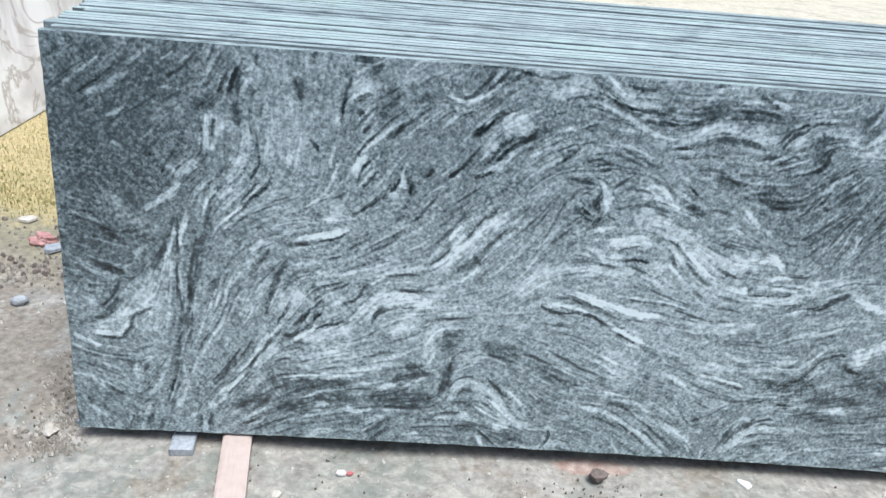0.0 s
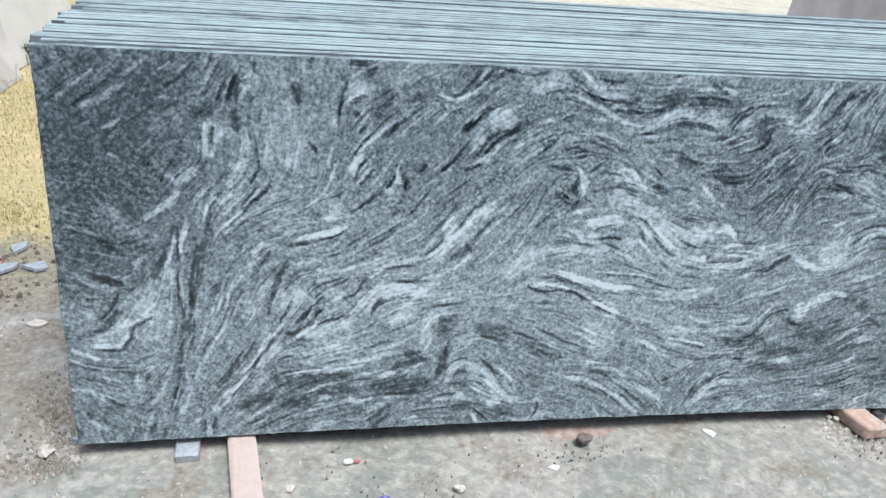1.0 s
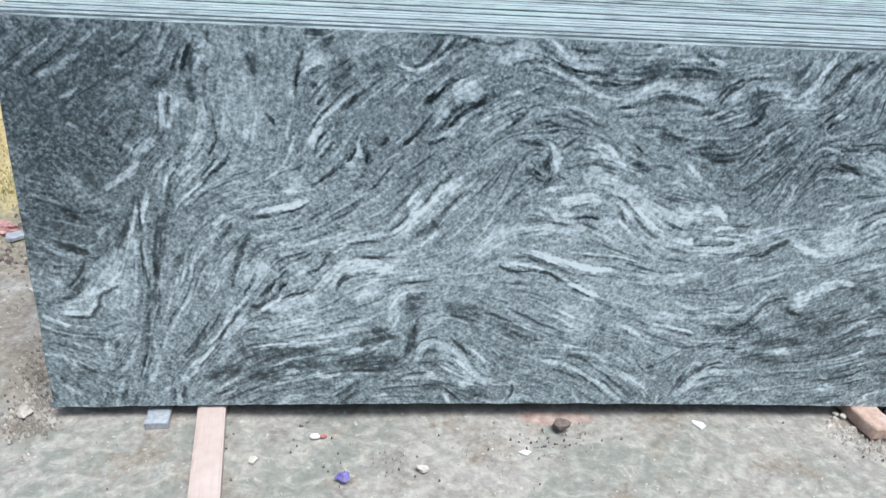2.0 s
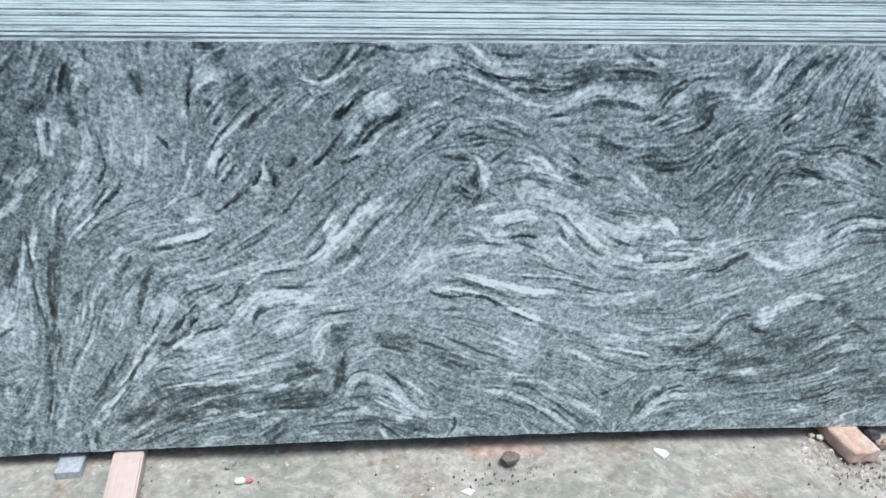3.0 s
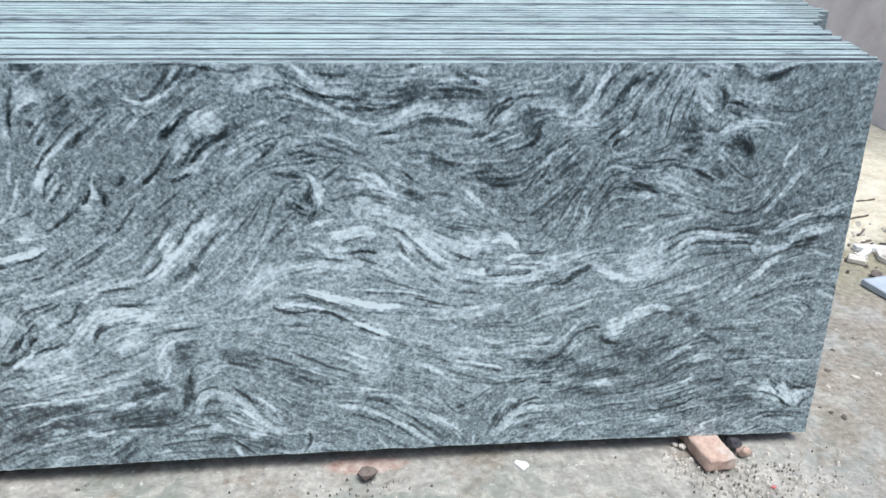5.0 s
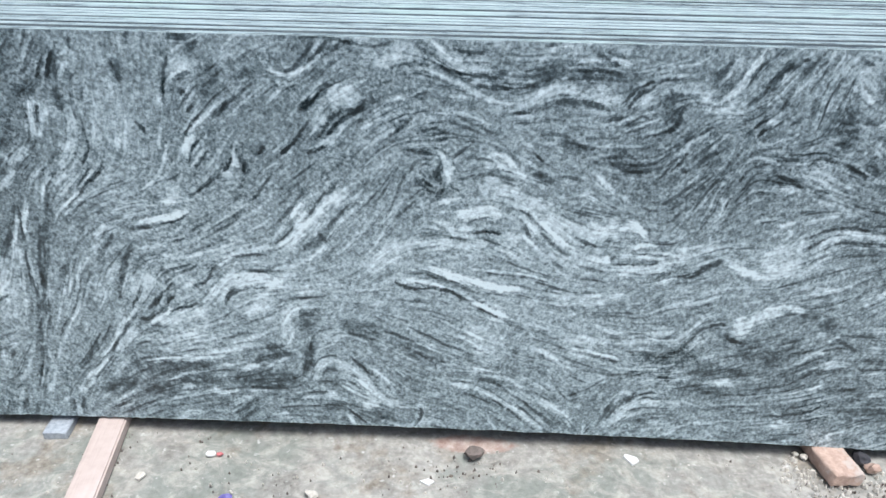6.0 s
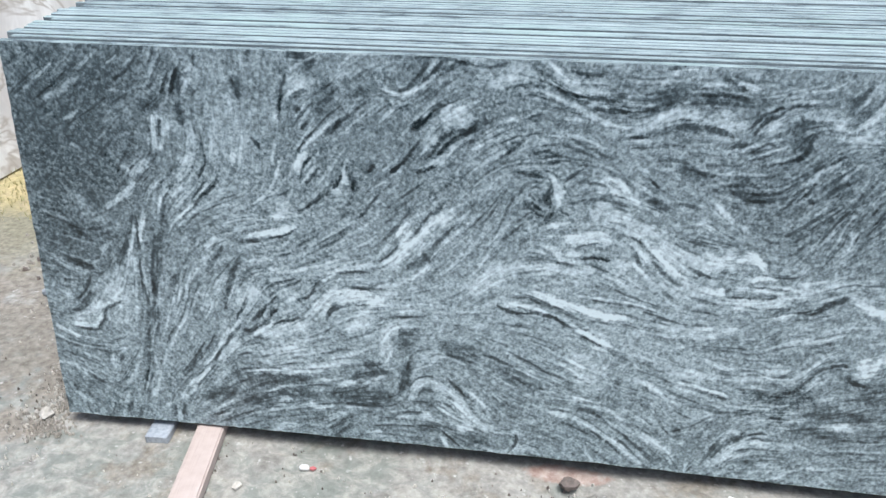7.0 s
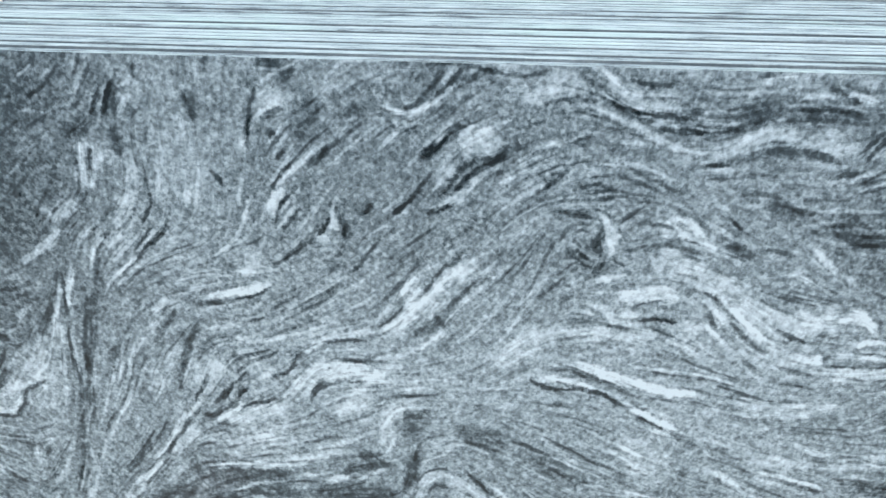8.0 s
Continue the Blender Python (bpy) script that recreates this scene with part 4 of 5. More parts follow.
# the run of the grain between the veins
vein(7, 0, (189, 733), (241, 794), (297, 831), (332, 878))
vein(6, 0, (-24, 666), (42, 704), (131, 754), (220, 804))
vein(7, 0, (2, 508), (78, 496), (145, 484), (203, 498))
vein(6, 0, (-2, 570), (71, 547), (159, 523))
vein(6, 0, (1, 803), (45, 839), (89, 874), (132, 904))
vein(7, 0, (0, 253), (56, 222), (115, 213), (188, 219), (228, 276))
vein(7, 0, (1, 136), (61, 133), (132, 100))
vein(6, 0, (373, 772), (370, 713), (349, 651), (324, 626))
vein(7, 0, (443, 876), (432, 808), (433, 750), (434, 691))
vein(7, 0, (510, 879), (504, 788), (486, 693))
vein(7, 0, (565, 870), (567, 791), (556, 695), (542, 645))
vein(7, 0, (326, 484), (404, 545), (490, 570), (599, 583))
vein(7, 0, (399, 486), (492, 514), (610, 555), (684, 585))
vein(6, 0, (600, 768), (619, 816), (654, 851), (689, 875))
vein(7, 0, (783, 548), (857, 603), (929, 657), (974, 734), (1033, 773), (1093, 787), (1166, 790), (1232, 755))
vein(7, 0, (708, 546), (782, 614), (855, 680), (902, 731))
vein(7, 0, (746, 701), (781, 751), (828, 813), (873, 849))
vein(8, 0, (1014, 499), (1048, 569), (1068, 635), (1089, 688))
vein(8, 0, (797, 382), (889, 383), (981, 392), (1032, 429), (1082, 473), (1132, 495), (1198, 503))
vein(8, 0, (999, 325), (1082, 296), (1184, 250), (1288, 203))
vein(8, 0, (943, 354), (1051, 349), (1162, 328), (1280, 267), (1399, 236))
vein(7, 0, (1622, 679), (1666, 719), (1709, 760), (1739, 799))
vein(8, 0, (1680, 543), (1708, 600), (1746, 669), (1782, 736))
vein(9, 0, (1781, 173), (1870, 240), (1950, 282), (2029, 323))
vein(9, 0, (1586, 8), (1685, 52), (1805, 69), (1910, 87), (2031, 105))
vein(6, 0, (1890, 820), (1916, 891), (1932, 938))
vein(8, 0, (1885, 696), (1958, 657), (2075, 616), (2161, 608), (2229, 682), (2268, 747), (2346, 774), (2397, 793))
vein(9, 0, (2003, 405), (2108, 461), (2200, 502), (2338, 542))
vein(9, 0, (2082, 373), (2214, 443), (2373, 468))
vein(9, 0, (1820, 199), (1957, 255), (2094, 311), (2215, 305), (2372, 298))
vein(9, 0, (1833, 101), (1978, 124), (2123, 165), (2237, 208), (2389, 233))
vein(10, 0, (2219, 3), (2305, 50), (2401, 61))


AREAS = [  # broad paler and darker grounds: x, height, half width, half height (m), tone
    (0.09, 0.70, 0.20, 0.26, -0.68), (0.26, 0.86, 0.15, 0.08, -0.24), (0.02, 0.45, 0.14, 0.08, -0.3), (0.46, 0.72, 0.16, 0.14, 0.04), (0.80, 0.38, 0.30, 0.14, 0.26),
    (1.32, 0.46, 0.28, 0.13, 0.26), (1.72, 0.70, 0.24, 0.12, -0.30), (1.30, 0.86, 0.50, 0.05, -0.22), (2.05, 0.18, 0.26, 0.12, -0.22),
    (0.62, 0.09, 0.26, 0.07, -0.22), (2.24, 0.62, 0.20, 0.20, -0.34), (2.30, 0.88, 0.22, 0.08, -0.30), (1.35, 0.28, 0.22, 0.08, 0.12), (0.10, 0.07, 0.10, 0.06, -0.2),
    (1.85, 0.46, 0.22, 0.08, 0.12), (1.05, 0.09, 0.25, 0.05, -0.12), (0.74, 0.74, 0.22, 0.14, -0.2),
]

CALM = [(0.50, 0.79, 0.15, 0.13), (0.12, 0.68, 0.15, 0.20), (0.83, 0.72, 0.12, 0.08), (2.26, 0.78, 0.14, 0.14)]  # even grain with little flow


def calm(x, h):
    return sum(np.exp(-(((x - ax) / rx) ** 2 + ((h - ah) / rh) ** 2) ** 2) for ax, ah, rx, rh in CALM)


def curve(p, step):
    """A smooth line through the points, sampled every step metres, and its directions."""
    q = np.concatenate([[2 * p[0] - p[1]], p, [2 * p[-1] - p[-2]]])
    out = []
    for a, b, c, d in zip(q, q[1:], q[2:], q[3:]):
        n = max(2, int(np.hypot(*(c - b)) / step))
        t = np.linspace(0, 1, n, endpoint=False)[:, None]
        out.append(0.5 * (2 * b + (c - a) * t + (2 * a - 5 * b + 4 * c - d) * t**2 + (3 * b - a - 3 * c + d) * t**3))
    out = np.concatenate(out + [p[-1:]])
    return out, np.gradient(out, axis=0)


def blur(a, n):
    for axis in (0, 1):
        k = np.ones(n) / n
        pad = np.concatenate([np.take(a, range(n), axis), a, np.take(a, range(-n, 0), axis)], axis)
        a = np.take(np.apply_along_axis(np.convolve, axis, pad, k, "same"), range(n, n + a.shape[axis]), axis)
    return a


def sampled(a, r, c):
    """Values of a between its cells."""
    r, c = np.clip(r, 0, a.shape[0] - 1.001), np.clip(c, 0, a.shape[1] - 1.001)
    i, j = r.astype(int), c.astype(int)
    u, v = r - i, c - j
    return (a[i, j] * (1 - v) + a[i, j + 1] * v) * (1 - u) + (a[i + 1, j] * (1 - v) + a[i + 1, j + 1] * v) * u


def unit(a):
    return (a - a.mean()) / a.std()


def flow_lines(x, h):
    """The direction of the grain at each point: drawn out from the veins near it."""
    gx, gh = np.meshgrid(np.arange(-0.03, 2.48, 0.014), np.arange(-0.03, 1.0, 0.014))
    co, si = np.zeros_like(gx), np.zeros_like(gx)
    for width, tone, p in VEINS:
        if width > 0.028:
            continue
        q, d = curve(p, 0.012)
        ang = 2 * np.arctan2(d[:, 1], d[:, 0])
        for (px, ph), a in zip(q, ang):
            w = 1 / ((gx - px) ** 2 + (gh - ph) ** 2 + 0.00022) ** 1.6
            co += w * math.cos(a)
            si += w * math.sin(a)
    ang = 0.5 * np.arctan2(si, co)
    wob = np.array([[noise.noise(Vector((a * 13, b * 13, 4))) for a, b in zip(ra, rb)] for ra, rb in zip(gx, gh)])
    curl = np.array([[noise.noise(Vector((a * 29, b * 29, 8))) for a, b in zip(ra, rb)] for ra, rb in zip(gx, gh)])
    ang = 2 * (ang + 0.16 * wob + 0.17 * curl)
    r, c = (h + 0.03) / 0.014, (x + 0.03) / 0.014
    ang = 0.5 * np.arctan2(sampled(np.sin(ang), r, c), sampled(np.cos(ang), r, c))
    return np.cos(ang), np.sin(ang)


def drawn_out(tex, fx, fh, steps, stride):
    """The texture smeared along the flow, both ways."""
    rows, cols = np.meshgrid(np.arange(tex.shape[0]), np.arange(tex.shape[1]), indexing="ij")
    total, weight = tex.copy(), 1.0
    for way in (1, -1):
        r, c = rows.astype(float), cols.astype(float)
        dx, dh = way * fx, way * fh
        for k in range(steps):
            c, r = c + dx * stride, r + dh * stride
            w = 1 - k / steps
            total += w * sampled(tex, r, c)
            weight += w
            i = np.clip(np.rint(r).astype(int), 0, tex.shape[0] - 1)
            j = np.clip(np.rint(c).astype(int), 0, tex.shape[1] - 1)
            nx, nh = fx[i, j], fh[i, j]
            s = np.where(nx * dx + nh * dh < 0, -1.0, 1.0)
            dx, dh = nx * s, nh * s
    return total / weight


def add_veins(tone, veins, x, h, mid, blots, dots):
    """Lays the veins over the tone of the ground."""
    for width, amount, p in veins:
        if amount == 0:
            continue
        amount *= (1.12 if amount > 0 else 1.3) if width < 0.008 else 0.88 if amount > 0 and width > 0.014 else 1.0
        q, _ = curve(p, 0.0025)
        m = 1.4 * width + 0.006
        (x0, h0), (x1, h1) = q.min(0) - m, q.max(0) + m
        j0, j1 = np.searchsorted(x[0], (x0 - 0.01, x1 + 0.07))
        i0, i1 = np.searchsorted(h[:, -1], h0 - 0.06), np.searchsorted(h[:, 0], h1 + 0.06)
        cut = np.s_[i0:i1, j0:j1]
        near = (x[cut] > x0) & (x[cut] < x1) & (h[cut] > h0) & (h[cut] < h1)
        if not near.any():
            continue
        px, ph, strand, blot, dot = (a[cut][near] for a in (x, h, mid, blots, dots))
        best, at = np.full(px.shape, 9.0), np.zeros(px.shape)
        for k, (qx, qh) in enumerate(q):
            d = (px - qx) ** 2 + (ph - qh) ** 2
            hit = d < best
            best[hit], at[hit] = d[hit], k / len(q)
        w = (0.68 if amount > 0 else 0.58) * width * (0.45 + 0.55 * np.sqrt(np.sin(np.pi * np.clip(at, 0.02, 0.98)))) + 0.0008
        d = np.sqrt(best) - 0.10 * w * np.clip(strand * np.sign(amount) + 1.1 * blot + 0.7 * dot, -2.4, 2.4)
        s = np.clip((1.25 * w - d) / (0.75 * w), 0, 1)
        if width > 0.018 and abs(amount) < 0.65:  # broad bands fade into the ground
            s = np.exp(-((np.maximum(d, 0) / (1.05 * w)) ** 2))
        s = s * np.clip(0.35 + 9 * np.minimum(at, 1 - at), 0, 1)
        streak = np.clip(0.4 * strand + 0.8 * blot, -1.6, 1.6) * np.sign(amount)
        tone[cut][near] += amount * s * s * (3 - 2 * s) * (1 + min(0.30, 16 * width) * streak)
        if abs(amount) > 0.3 and width > 0.004:  # thin seams of the other tone along its borders
            seam = np.exp(-(((d - 1.4 * w) / (0.18 * w + 0.0012)) ** 2)) * np.clip(0.55 + 0.6 * blot, 0, 1.2)
            tone[cut][near] -= (0.14 if amount > 0 else 0.08) * amount * seam * np.clip(4 * np.sin(np.pi * at), 0, 1)


def vein_shades(x, h):
    """How pale the stone is at each point of the face, 0 to 1."""
    rng = np.random.RandomState(7)
    fx, fh = flow_lines(x, h)
    fine = unit(drawn_out(rng.rand(*x.shape), fx, fh, 3, 0.9))
    mid = unit(drawn_out(blur(rng.rand(*x.shape), 3), fx, fh, 8, 1.3))
    dots, blots = unit(blur(rng.rand(*x.shape), 3)), unit(blur(rng.rand(*x.shape), 6))
    hair = unit(drawn_out(rng.rand(*x.shape), fx, fh, 12, 1.2))
    wide = unit(drawn_out(blur(rng.rand(*x.shape), 5), fx, fh, 10, 1.7))
    patch = np.clip(unit(blur(rng.rand(*x.shape), 31)) * 0.4 + 0.8, 0.2, 1.6)
    patch *= np.clip(1 - 0.75 * calm(x, h), 0.2, 1)
    # thin lesser veins that follow the same flow
    lesser = []
    dx, dh = (x.max() - x.min()) / x.shape[1], (h.max() - h.min()) / x.shape[0]
    for _ in range(1500):
        r, c = rng.uniform(2, x.shape[0] - 3), rng.uniform(2, x.shape[1] - 3)
        way, pts = rng.choice((-1, 1)), []
        if calm(x[int(r), int(c)], h[int(r), int(c)]) > rng.rand():
            continue
        old = None
        for k in range(rng.randint(4, 13)):
            i, j = int(np.clip(r, 0, x.shape[0] - 1)), int(np.clip(c, 0, x.shape[1] - 1))
            d = np.array([fx[i, j], fh[i, j]])
            d = d * way if old is None else d * (1 if d @ old >= 0 else -1)
            pts.append((x[i, j], h[i, j]))
            c, r, old = c + d[0] * 0.011 / dx, r + d[1] * 0.011 / dh, d
        lesser.append((rng.uniform(0.0022, 0.0060), rng.choice((-1, 1)) * rng.uniform(0.12, 0.42), np.array(pts)))
    tone = np.zeros_like(x)
    add_veins(tone, VEINS, x, h, mid, blots, dots)
    tone = np.clip(tone, -1.3, 1.1)
    # ragged borders, drawn out along the flow
    rows, cols = np.meshgrid(np.arange(x.shape[0]), np.arange(x.shape[1]), indexing="ij")
    jag = [unit(blur(rng.rand(*x.shape), n)) for n in (3, 3, 7, 7)]
    tone = sampled(tone, rows + 0.4 * jag[0] + 0.6 * jag[2], cols + 0.4 * jag[1] + 0.6 * jag[3])
    tone = 0.80 * tone + 0.26 * drawn_out(tone, fx, fh, 8, 1.6)
    add_veins(tone, lesser, x, h, mid, blots, dots)
    strong = tone.copy()
    # thin dark threads of mica, also through the pale bands
    tone -= (0.08 + 0.30 * np.clip(tone, 0, 1)) * np.clip(hair - 0.7, 0, 1.5) * patch
    tone += 0.05 * np.clip(-hair - 0.8, 0, 1.5)
    for ax, ah, rx, rh, amount in AREAS:
        tone += 0.8 * amount * np.exp(-(((x - ax) / rx) ** 2 + ((h - ah) / rh) ** 2) ** 1.5)
    # bruised crystals along the rough lower edge
    rough = h - h.min(0)
    chips = np.clip(1 - rough / 0.006, 0, 1) * np.clip(0.10 + 0.14 * unit(blur(rng.rand(*x.shape), 4)), -0.1, 0.4)
    grain = 0.78 - 0.2 * np.clip(strong, 0, 1) - 0.1 * np.clip(-strong, 0, 1)
    return 0.538 + 0.42 * tone + grain * (0.012 * fine + 0.050 * dots + 0.020 * blots) + patch * (0.026 * mid + 0.036 * wide) + chips, grain


# ---- materials in use ----
face_granite, back_granite, rim_granite = veined_granite(), plain_granite(), sawn_edge()
ground_mat, marble, timber, clay = yard(), white_marble(), timber_wood(), red_clay()
cream = simple("cream_stone", (0.66, 0.64, 0.59), (0.80, 0.78, 0.73), 3, 0.5)
dusty = simple("dusty_brown_granite", (0.44, 0.40, 0.39), (0.66, 0.615, 0.60), 4, 0.7)
grey_chip = simple("grey_granite_chip", (0.22, 0.25, 0.28), (0.44, 0.48, 0.52), 90, 0.5)
pale_stone = simple("pale_stone", (0.42, 0.39, 0.34), (0.68, 0.65, 0.59), 70, 0.9, 0.6)
brown_stone = simple("brown_stone", (0.10, 0.085, 0.075), (0.22, 0.18, 0.16), 80, 0.9, 0.6)
blue_tile = simple("pale_blue_tile", (0.34, 0.39, 0.44), (0.48, 0.54, 0.60), 25, 0.5)
white_chip = simple("white_chip", (0.6, 0.6, 0.58), (0.82, 0.82, 0.80), 60, 0.6)
rubble_stone = simple("rubble", (0.22, 0.20, 0.17), (0.42, 0.39, 0.34), 70, 0.9, 0.6)
black_stone = simple("dark_stone", (0.02, 0.02, 0.025), (0.07, 0.07, 0.08), 60, 0.7)
red_plastic = simple("red_plastic", (0.46, 0.10, 0.11), (0.60, 0.22, 0.22), 40, 0.5, 0.1)
pink_plastic = simple("pink_plastic", (0.34, 0.16, 0.15), (0.56, 0.34, 0.32), 50, 0.6, 0.3)
blue_wrap = simple("violet_wrapper", (0.10, 0.08, 0.30), (0.22, 0.20, 0.45), 60, 0.4)
leaf = simple("grass_blades", (0.25, 0.28, 0.11), (0.62, 0.49, 0.27), 9, 0.7)
shrub = simple("shrub_leaves", (0.05, 0.08, 0.02), (0.13, 0.18, 0.05), 12, 0.6)

build_ground(ground_mat)

# ---- the stack of slabs ----
front, verts = build_slab("granite_slab", 0.0, ((0, 0.036), (2.438, 0.034), (-0.007, 0.941), (2.392, 0.992)), 0.019, [face_granite, rim_granite, back_granite], 1480, 560, 1, sag=0.014)
shade, grain = vein_shades(verts[:, 0].reshape(560, 1480), ((verts[:, 2] - BASE_Z) / math.cos(radians(6.5))).reshape(560, 1480))
layer = front.data.attributes.new("shade", "FLOAT", "POINT")
layer.data.foreach_set("value", np.concatenate([shade.reshape(-1), np.full(len(front.data.vertices) - shade.size, 0.45)]).astype(np.float32))
layer = front.data.attributes.new("grain", "FLOAT", "POINT")
layer.data.foreach_set("value", np.concatenate([grain.reshape(-1), np.full(len(front.data.vertices) - grain.size, 0.9)]).astype(np.float32))
front.data.polygons.foreach_set("use_smooth", [k < 1479 * 559 for k in range(len(front.data.polygons))])
tagged(front, "polished grey granite slab with swirling white and black veins", "granite slab", "stacked granite slabs", "thing")

rng = random.Random(5)
y = 0.0235
for k in range(29):
    left, right = rng.uniform(-0.014, 0.03), rng.uniform(-0.016, 0.008) + 0.10 * min(1, max(0, (k - 12) / 6))
    if k == 0:
        left = 0.012
    rise = 0.10 * y + rng.uniform(-0.0010, 0.0010) + (0.002 if rng.random() < 0.15 else 0)
    sl, _ = build_slab("granite_slab", y, ((left, 0.036), (2.43 + right, 0.036), (left - 0.004, 0.943 + rise), (2.394 + right, 0.993 + rise * 1.35)),
                       0.0156, [back_granite, rim_granite, back_granite], 130, 3, 20 + k, sag=0.017, chip=0.001)
    tagged(sl, "grey granite slab with a pale sawn edge, standing in the stack", "granite slab", "stacked granite slabs", "thing")
    y += rng.choice((0.0186, 0.0190, 0.0194, 0.0200, 0.0225))


# ---- things under and beside the slabs ----
def thing(name, label, category, m, group=""):
    ob = new(name)
    ob.matrix_world = m
    return tagged(ob, label, category, group)


def rock(size, seed, sub=2, flat=0.6, sharp=0.28):
    """A broken stone that stands on its base."""
    bm = bmesh.new()
    bmesh.ops.create_icosphere(bm, subdivisions=sub, radius=0.5)
    off = Vector((seed * 3.7, seed * 1.3, seed))
    for v in bm.verts:
        v.co *= 1 + sharp * 2 * noise.noise(v.co * 2.1 + off) + sharp * 0.6 * noise.noise(v.co * 5 + off)
        v.co = Vector((v.co.x * size, v.co.y * size * 0.75, v.co.z * size * flat))
    low = min(v.co.z for v in bm.verts)
    for v in bm.verts:
        v.co.z = max(v.co.z - low * 0.8, 0.0) - 0.002
    return bm


def shard(size, thick, seed):
    """A flat broken piece of slab with an angular outline."""
    rng = random.Random(seed)
    n = rng.randint(4, 6)
    bm = bmesh.new()
    ring = []
    for k in range(n):
        a = 2 * math.pi * (k + rng.uniform(-0.28, 0.28)) / n
        r = size * rng.uniform(0.38, 0.6)
        ring.append((r * math.cos(a), 0.7 * r * math.sin(a)))
    lo = [bm.verts.new((a, b, -0.002)) for a, b in ring]
    hi = [bm.verts.new((a * 0.97, b * 0.97, thick)) for a, b in ring]
    bm.faces.new(lo[::-1])
    bm.faces.new(hi)
    for k in range(n):
        bm.faces.new((lo[k], lo[(k + 1) % n], hi[(k + 1) % n], hi[k]))
    bmesh.ops.bevel(bm, geom=list(bm.edges), offset=min(0.0015, thick * 0.2), segments=1, affect="EDGES")
    return bm


def lone(name, bm, mat, label, category, m, group=""):
    me = bpy.data.meshes.new(name)
    bm.to_mesh(me)
    bm.free()
    me.materials.append(mat)
    ob = new(name, me)
    ob.matrix_world = m
    return tagged(ob, label, category, group, "thing")


lone("timber_batten", box(0.067, 0.95, 0.034, 0.004, (0, -0.08, 0.001), 0.001, 3, 0), timber, "pinkish sawn timber batten lying under the slab", "timber", pose(0.3712, 0, 0, 0, 0, 7.5))
lone("timber_batten", box(0.07, 0.5, 0.034, 0.004, (0, 0, 0.001), 0.001, 6), timber, "sawn timber batten lying under the slab stack", "timber", pose(1.95, 0.36, 0))
lone("granite_offcut", worn_block(0.056, 0.092, 0.022, 0.002, 0.002, 4), grey_chip, "small grey granite offcut wedged under the slab", "stone offcut", pose(0.243, 0.006, 0.001, 0, 0, 4))
lone("clay_brick", worn_block(0.080, 0.17, 0.040, 0.006, 0.006, 8), clay, "broken red clay brick with mortar stains under the slab", "brick", pose(2.146, -0.005, 0, 0, 0, 8))
lone("stone", rock(0.046, 1, 2, 0.75), brown_stone, "dark brown broken stone on the concrete", "stone", pose(1.264, -0.040, 0, 0, 0, 20))
lone("stone", rock(0.040, 2, 2, 0.7), pale_stone, "cream pebble beside the end of the slab", "stone", pose(-0.078, 0.014, 0, 0, 0, 60))
lone("stone", rock(0.018, 3), pale_stone, "small pale stone beside the brick", "stone", pose(2.078, 0.012, 0))
lone("stone", rock(0.022, 4), pale_stone, "small pale stone beside the brick", "stone", pose(2.096, 0.002, 0, 0, 0, 40))
lone("stone", rock(0.045, 5, 2, 0.7), black_stone, "blackish stone beside the brick", "stone", pose(2.236, -0.004, 0, 0, 0, -30))
lone("brick_fragment", rock(0.036, 6, 2, 0.8), clay, "red clay brick fragment on the concrete", "brick", pose(2.248, -0.036, 0))
lone("stone_chip", shard(0.050, 0.004, 7), white_chip, "white stone chip on the concrete", "stone chip", pose(1.655, -0.030, 0.001, 8, 0, 120))
lone("stone_chip", shard(0.036, 0.003, 8), white_chip, "white flat chip on the concrete", "stone chip", pose(1.153, -0.126, 0.001, 0, 0, 10))
lone("stone_chip", shard(0.030, 0.003, 9), pale_stone, "narrow pale chip beside the batten", "stone chip", pose(0.490, -0.143, 0.001, 0, 0, 70))
lone("stone_chip", shard(0.030, 0.004, 10), white_chip, "white stone chip on the concrete", "stone chip", pose(0.628, -0.066, 0.001, 0, 0, 10))
lone("plastic_scrap", shard(0.018, 0.003, 11), red_plastic, "scrap of red plastic on the concrete", "scrap", pose(0.650, -0.066, 0.001))
lone("plastic_scrap", shard(0.016, 0.003, 12), red_plastic, "scrap of red plastic on the concrete", "scrap", pose(2.268, -0.150, 0.001))
lone("sweet_wrapper", rock(0.030, 13, 3, 0.5, 0.5), blue_wrap, "crumpled violet wrapper on the concrete", "scrap", pose(0.703, -0.204, 0.001))
lone("stone", rock(0.030, 14), pale_stone, "grey crumb of mortar on the concrete", "stone", pose(0.892, -0.178, 0))
lone("granite_offcut", shard(0.036, 0.014, 15), grey_chip, "grey granite shard against the slab's corner", "stone offcut", pose(-0.014, 0.05, 0.002, 0, 0, 30))
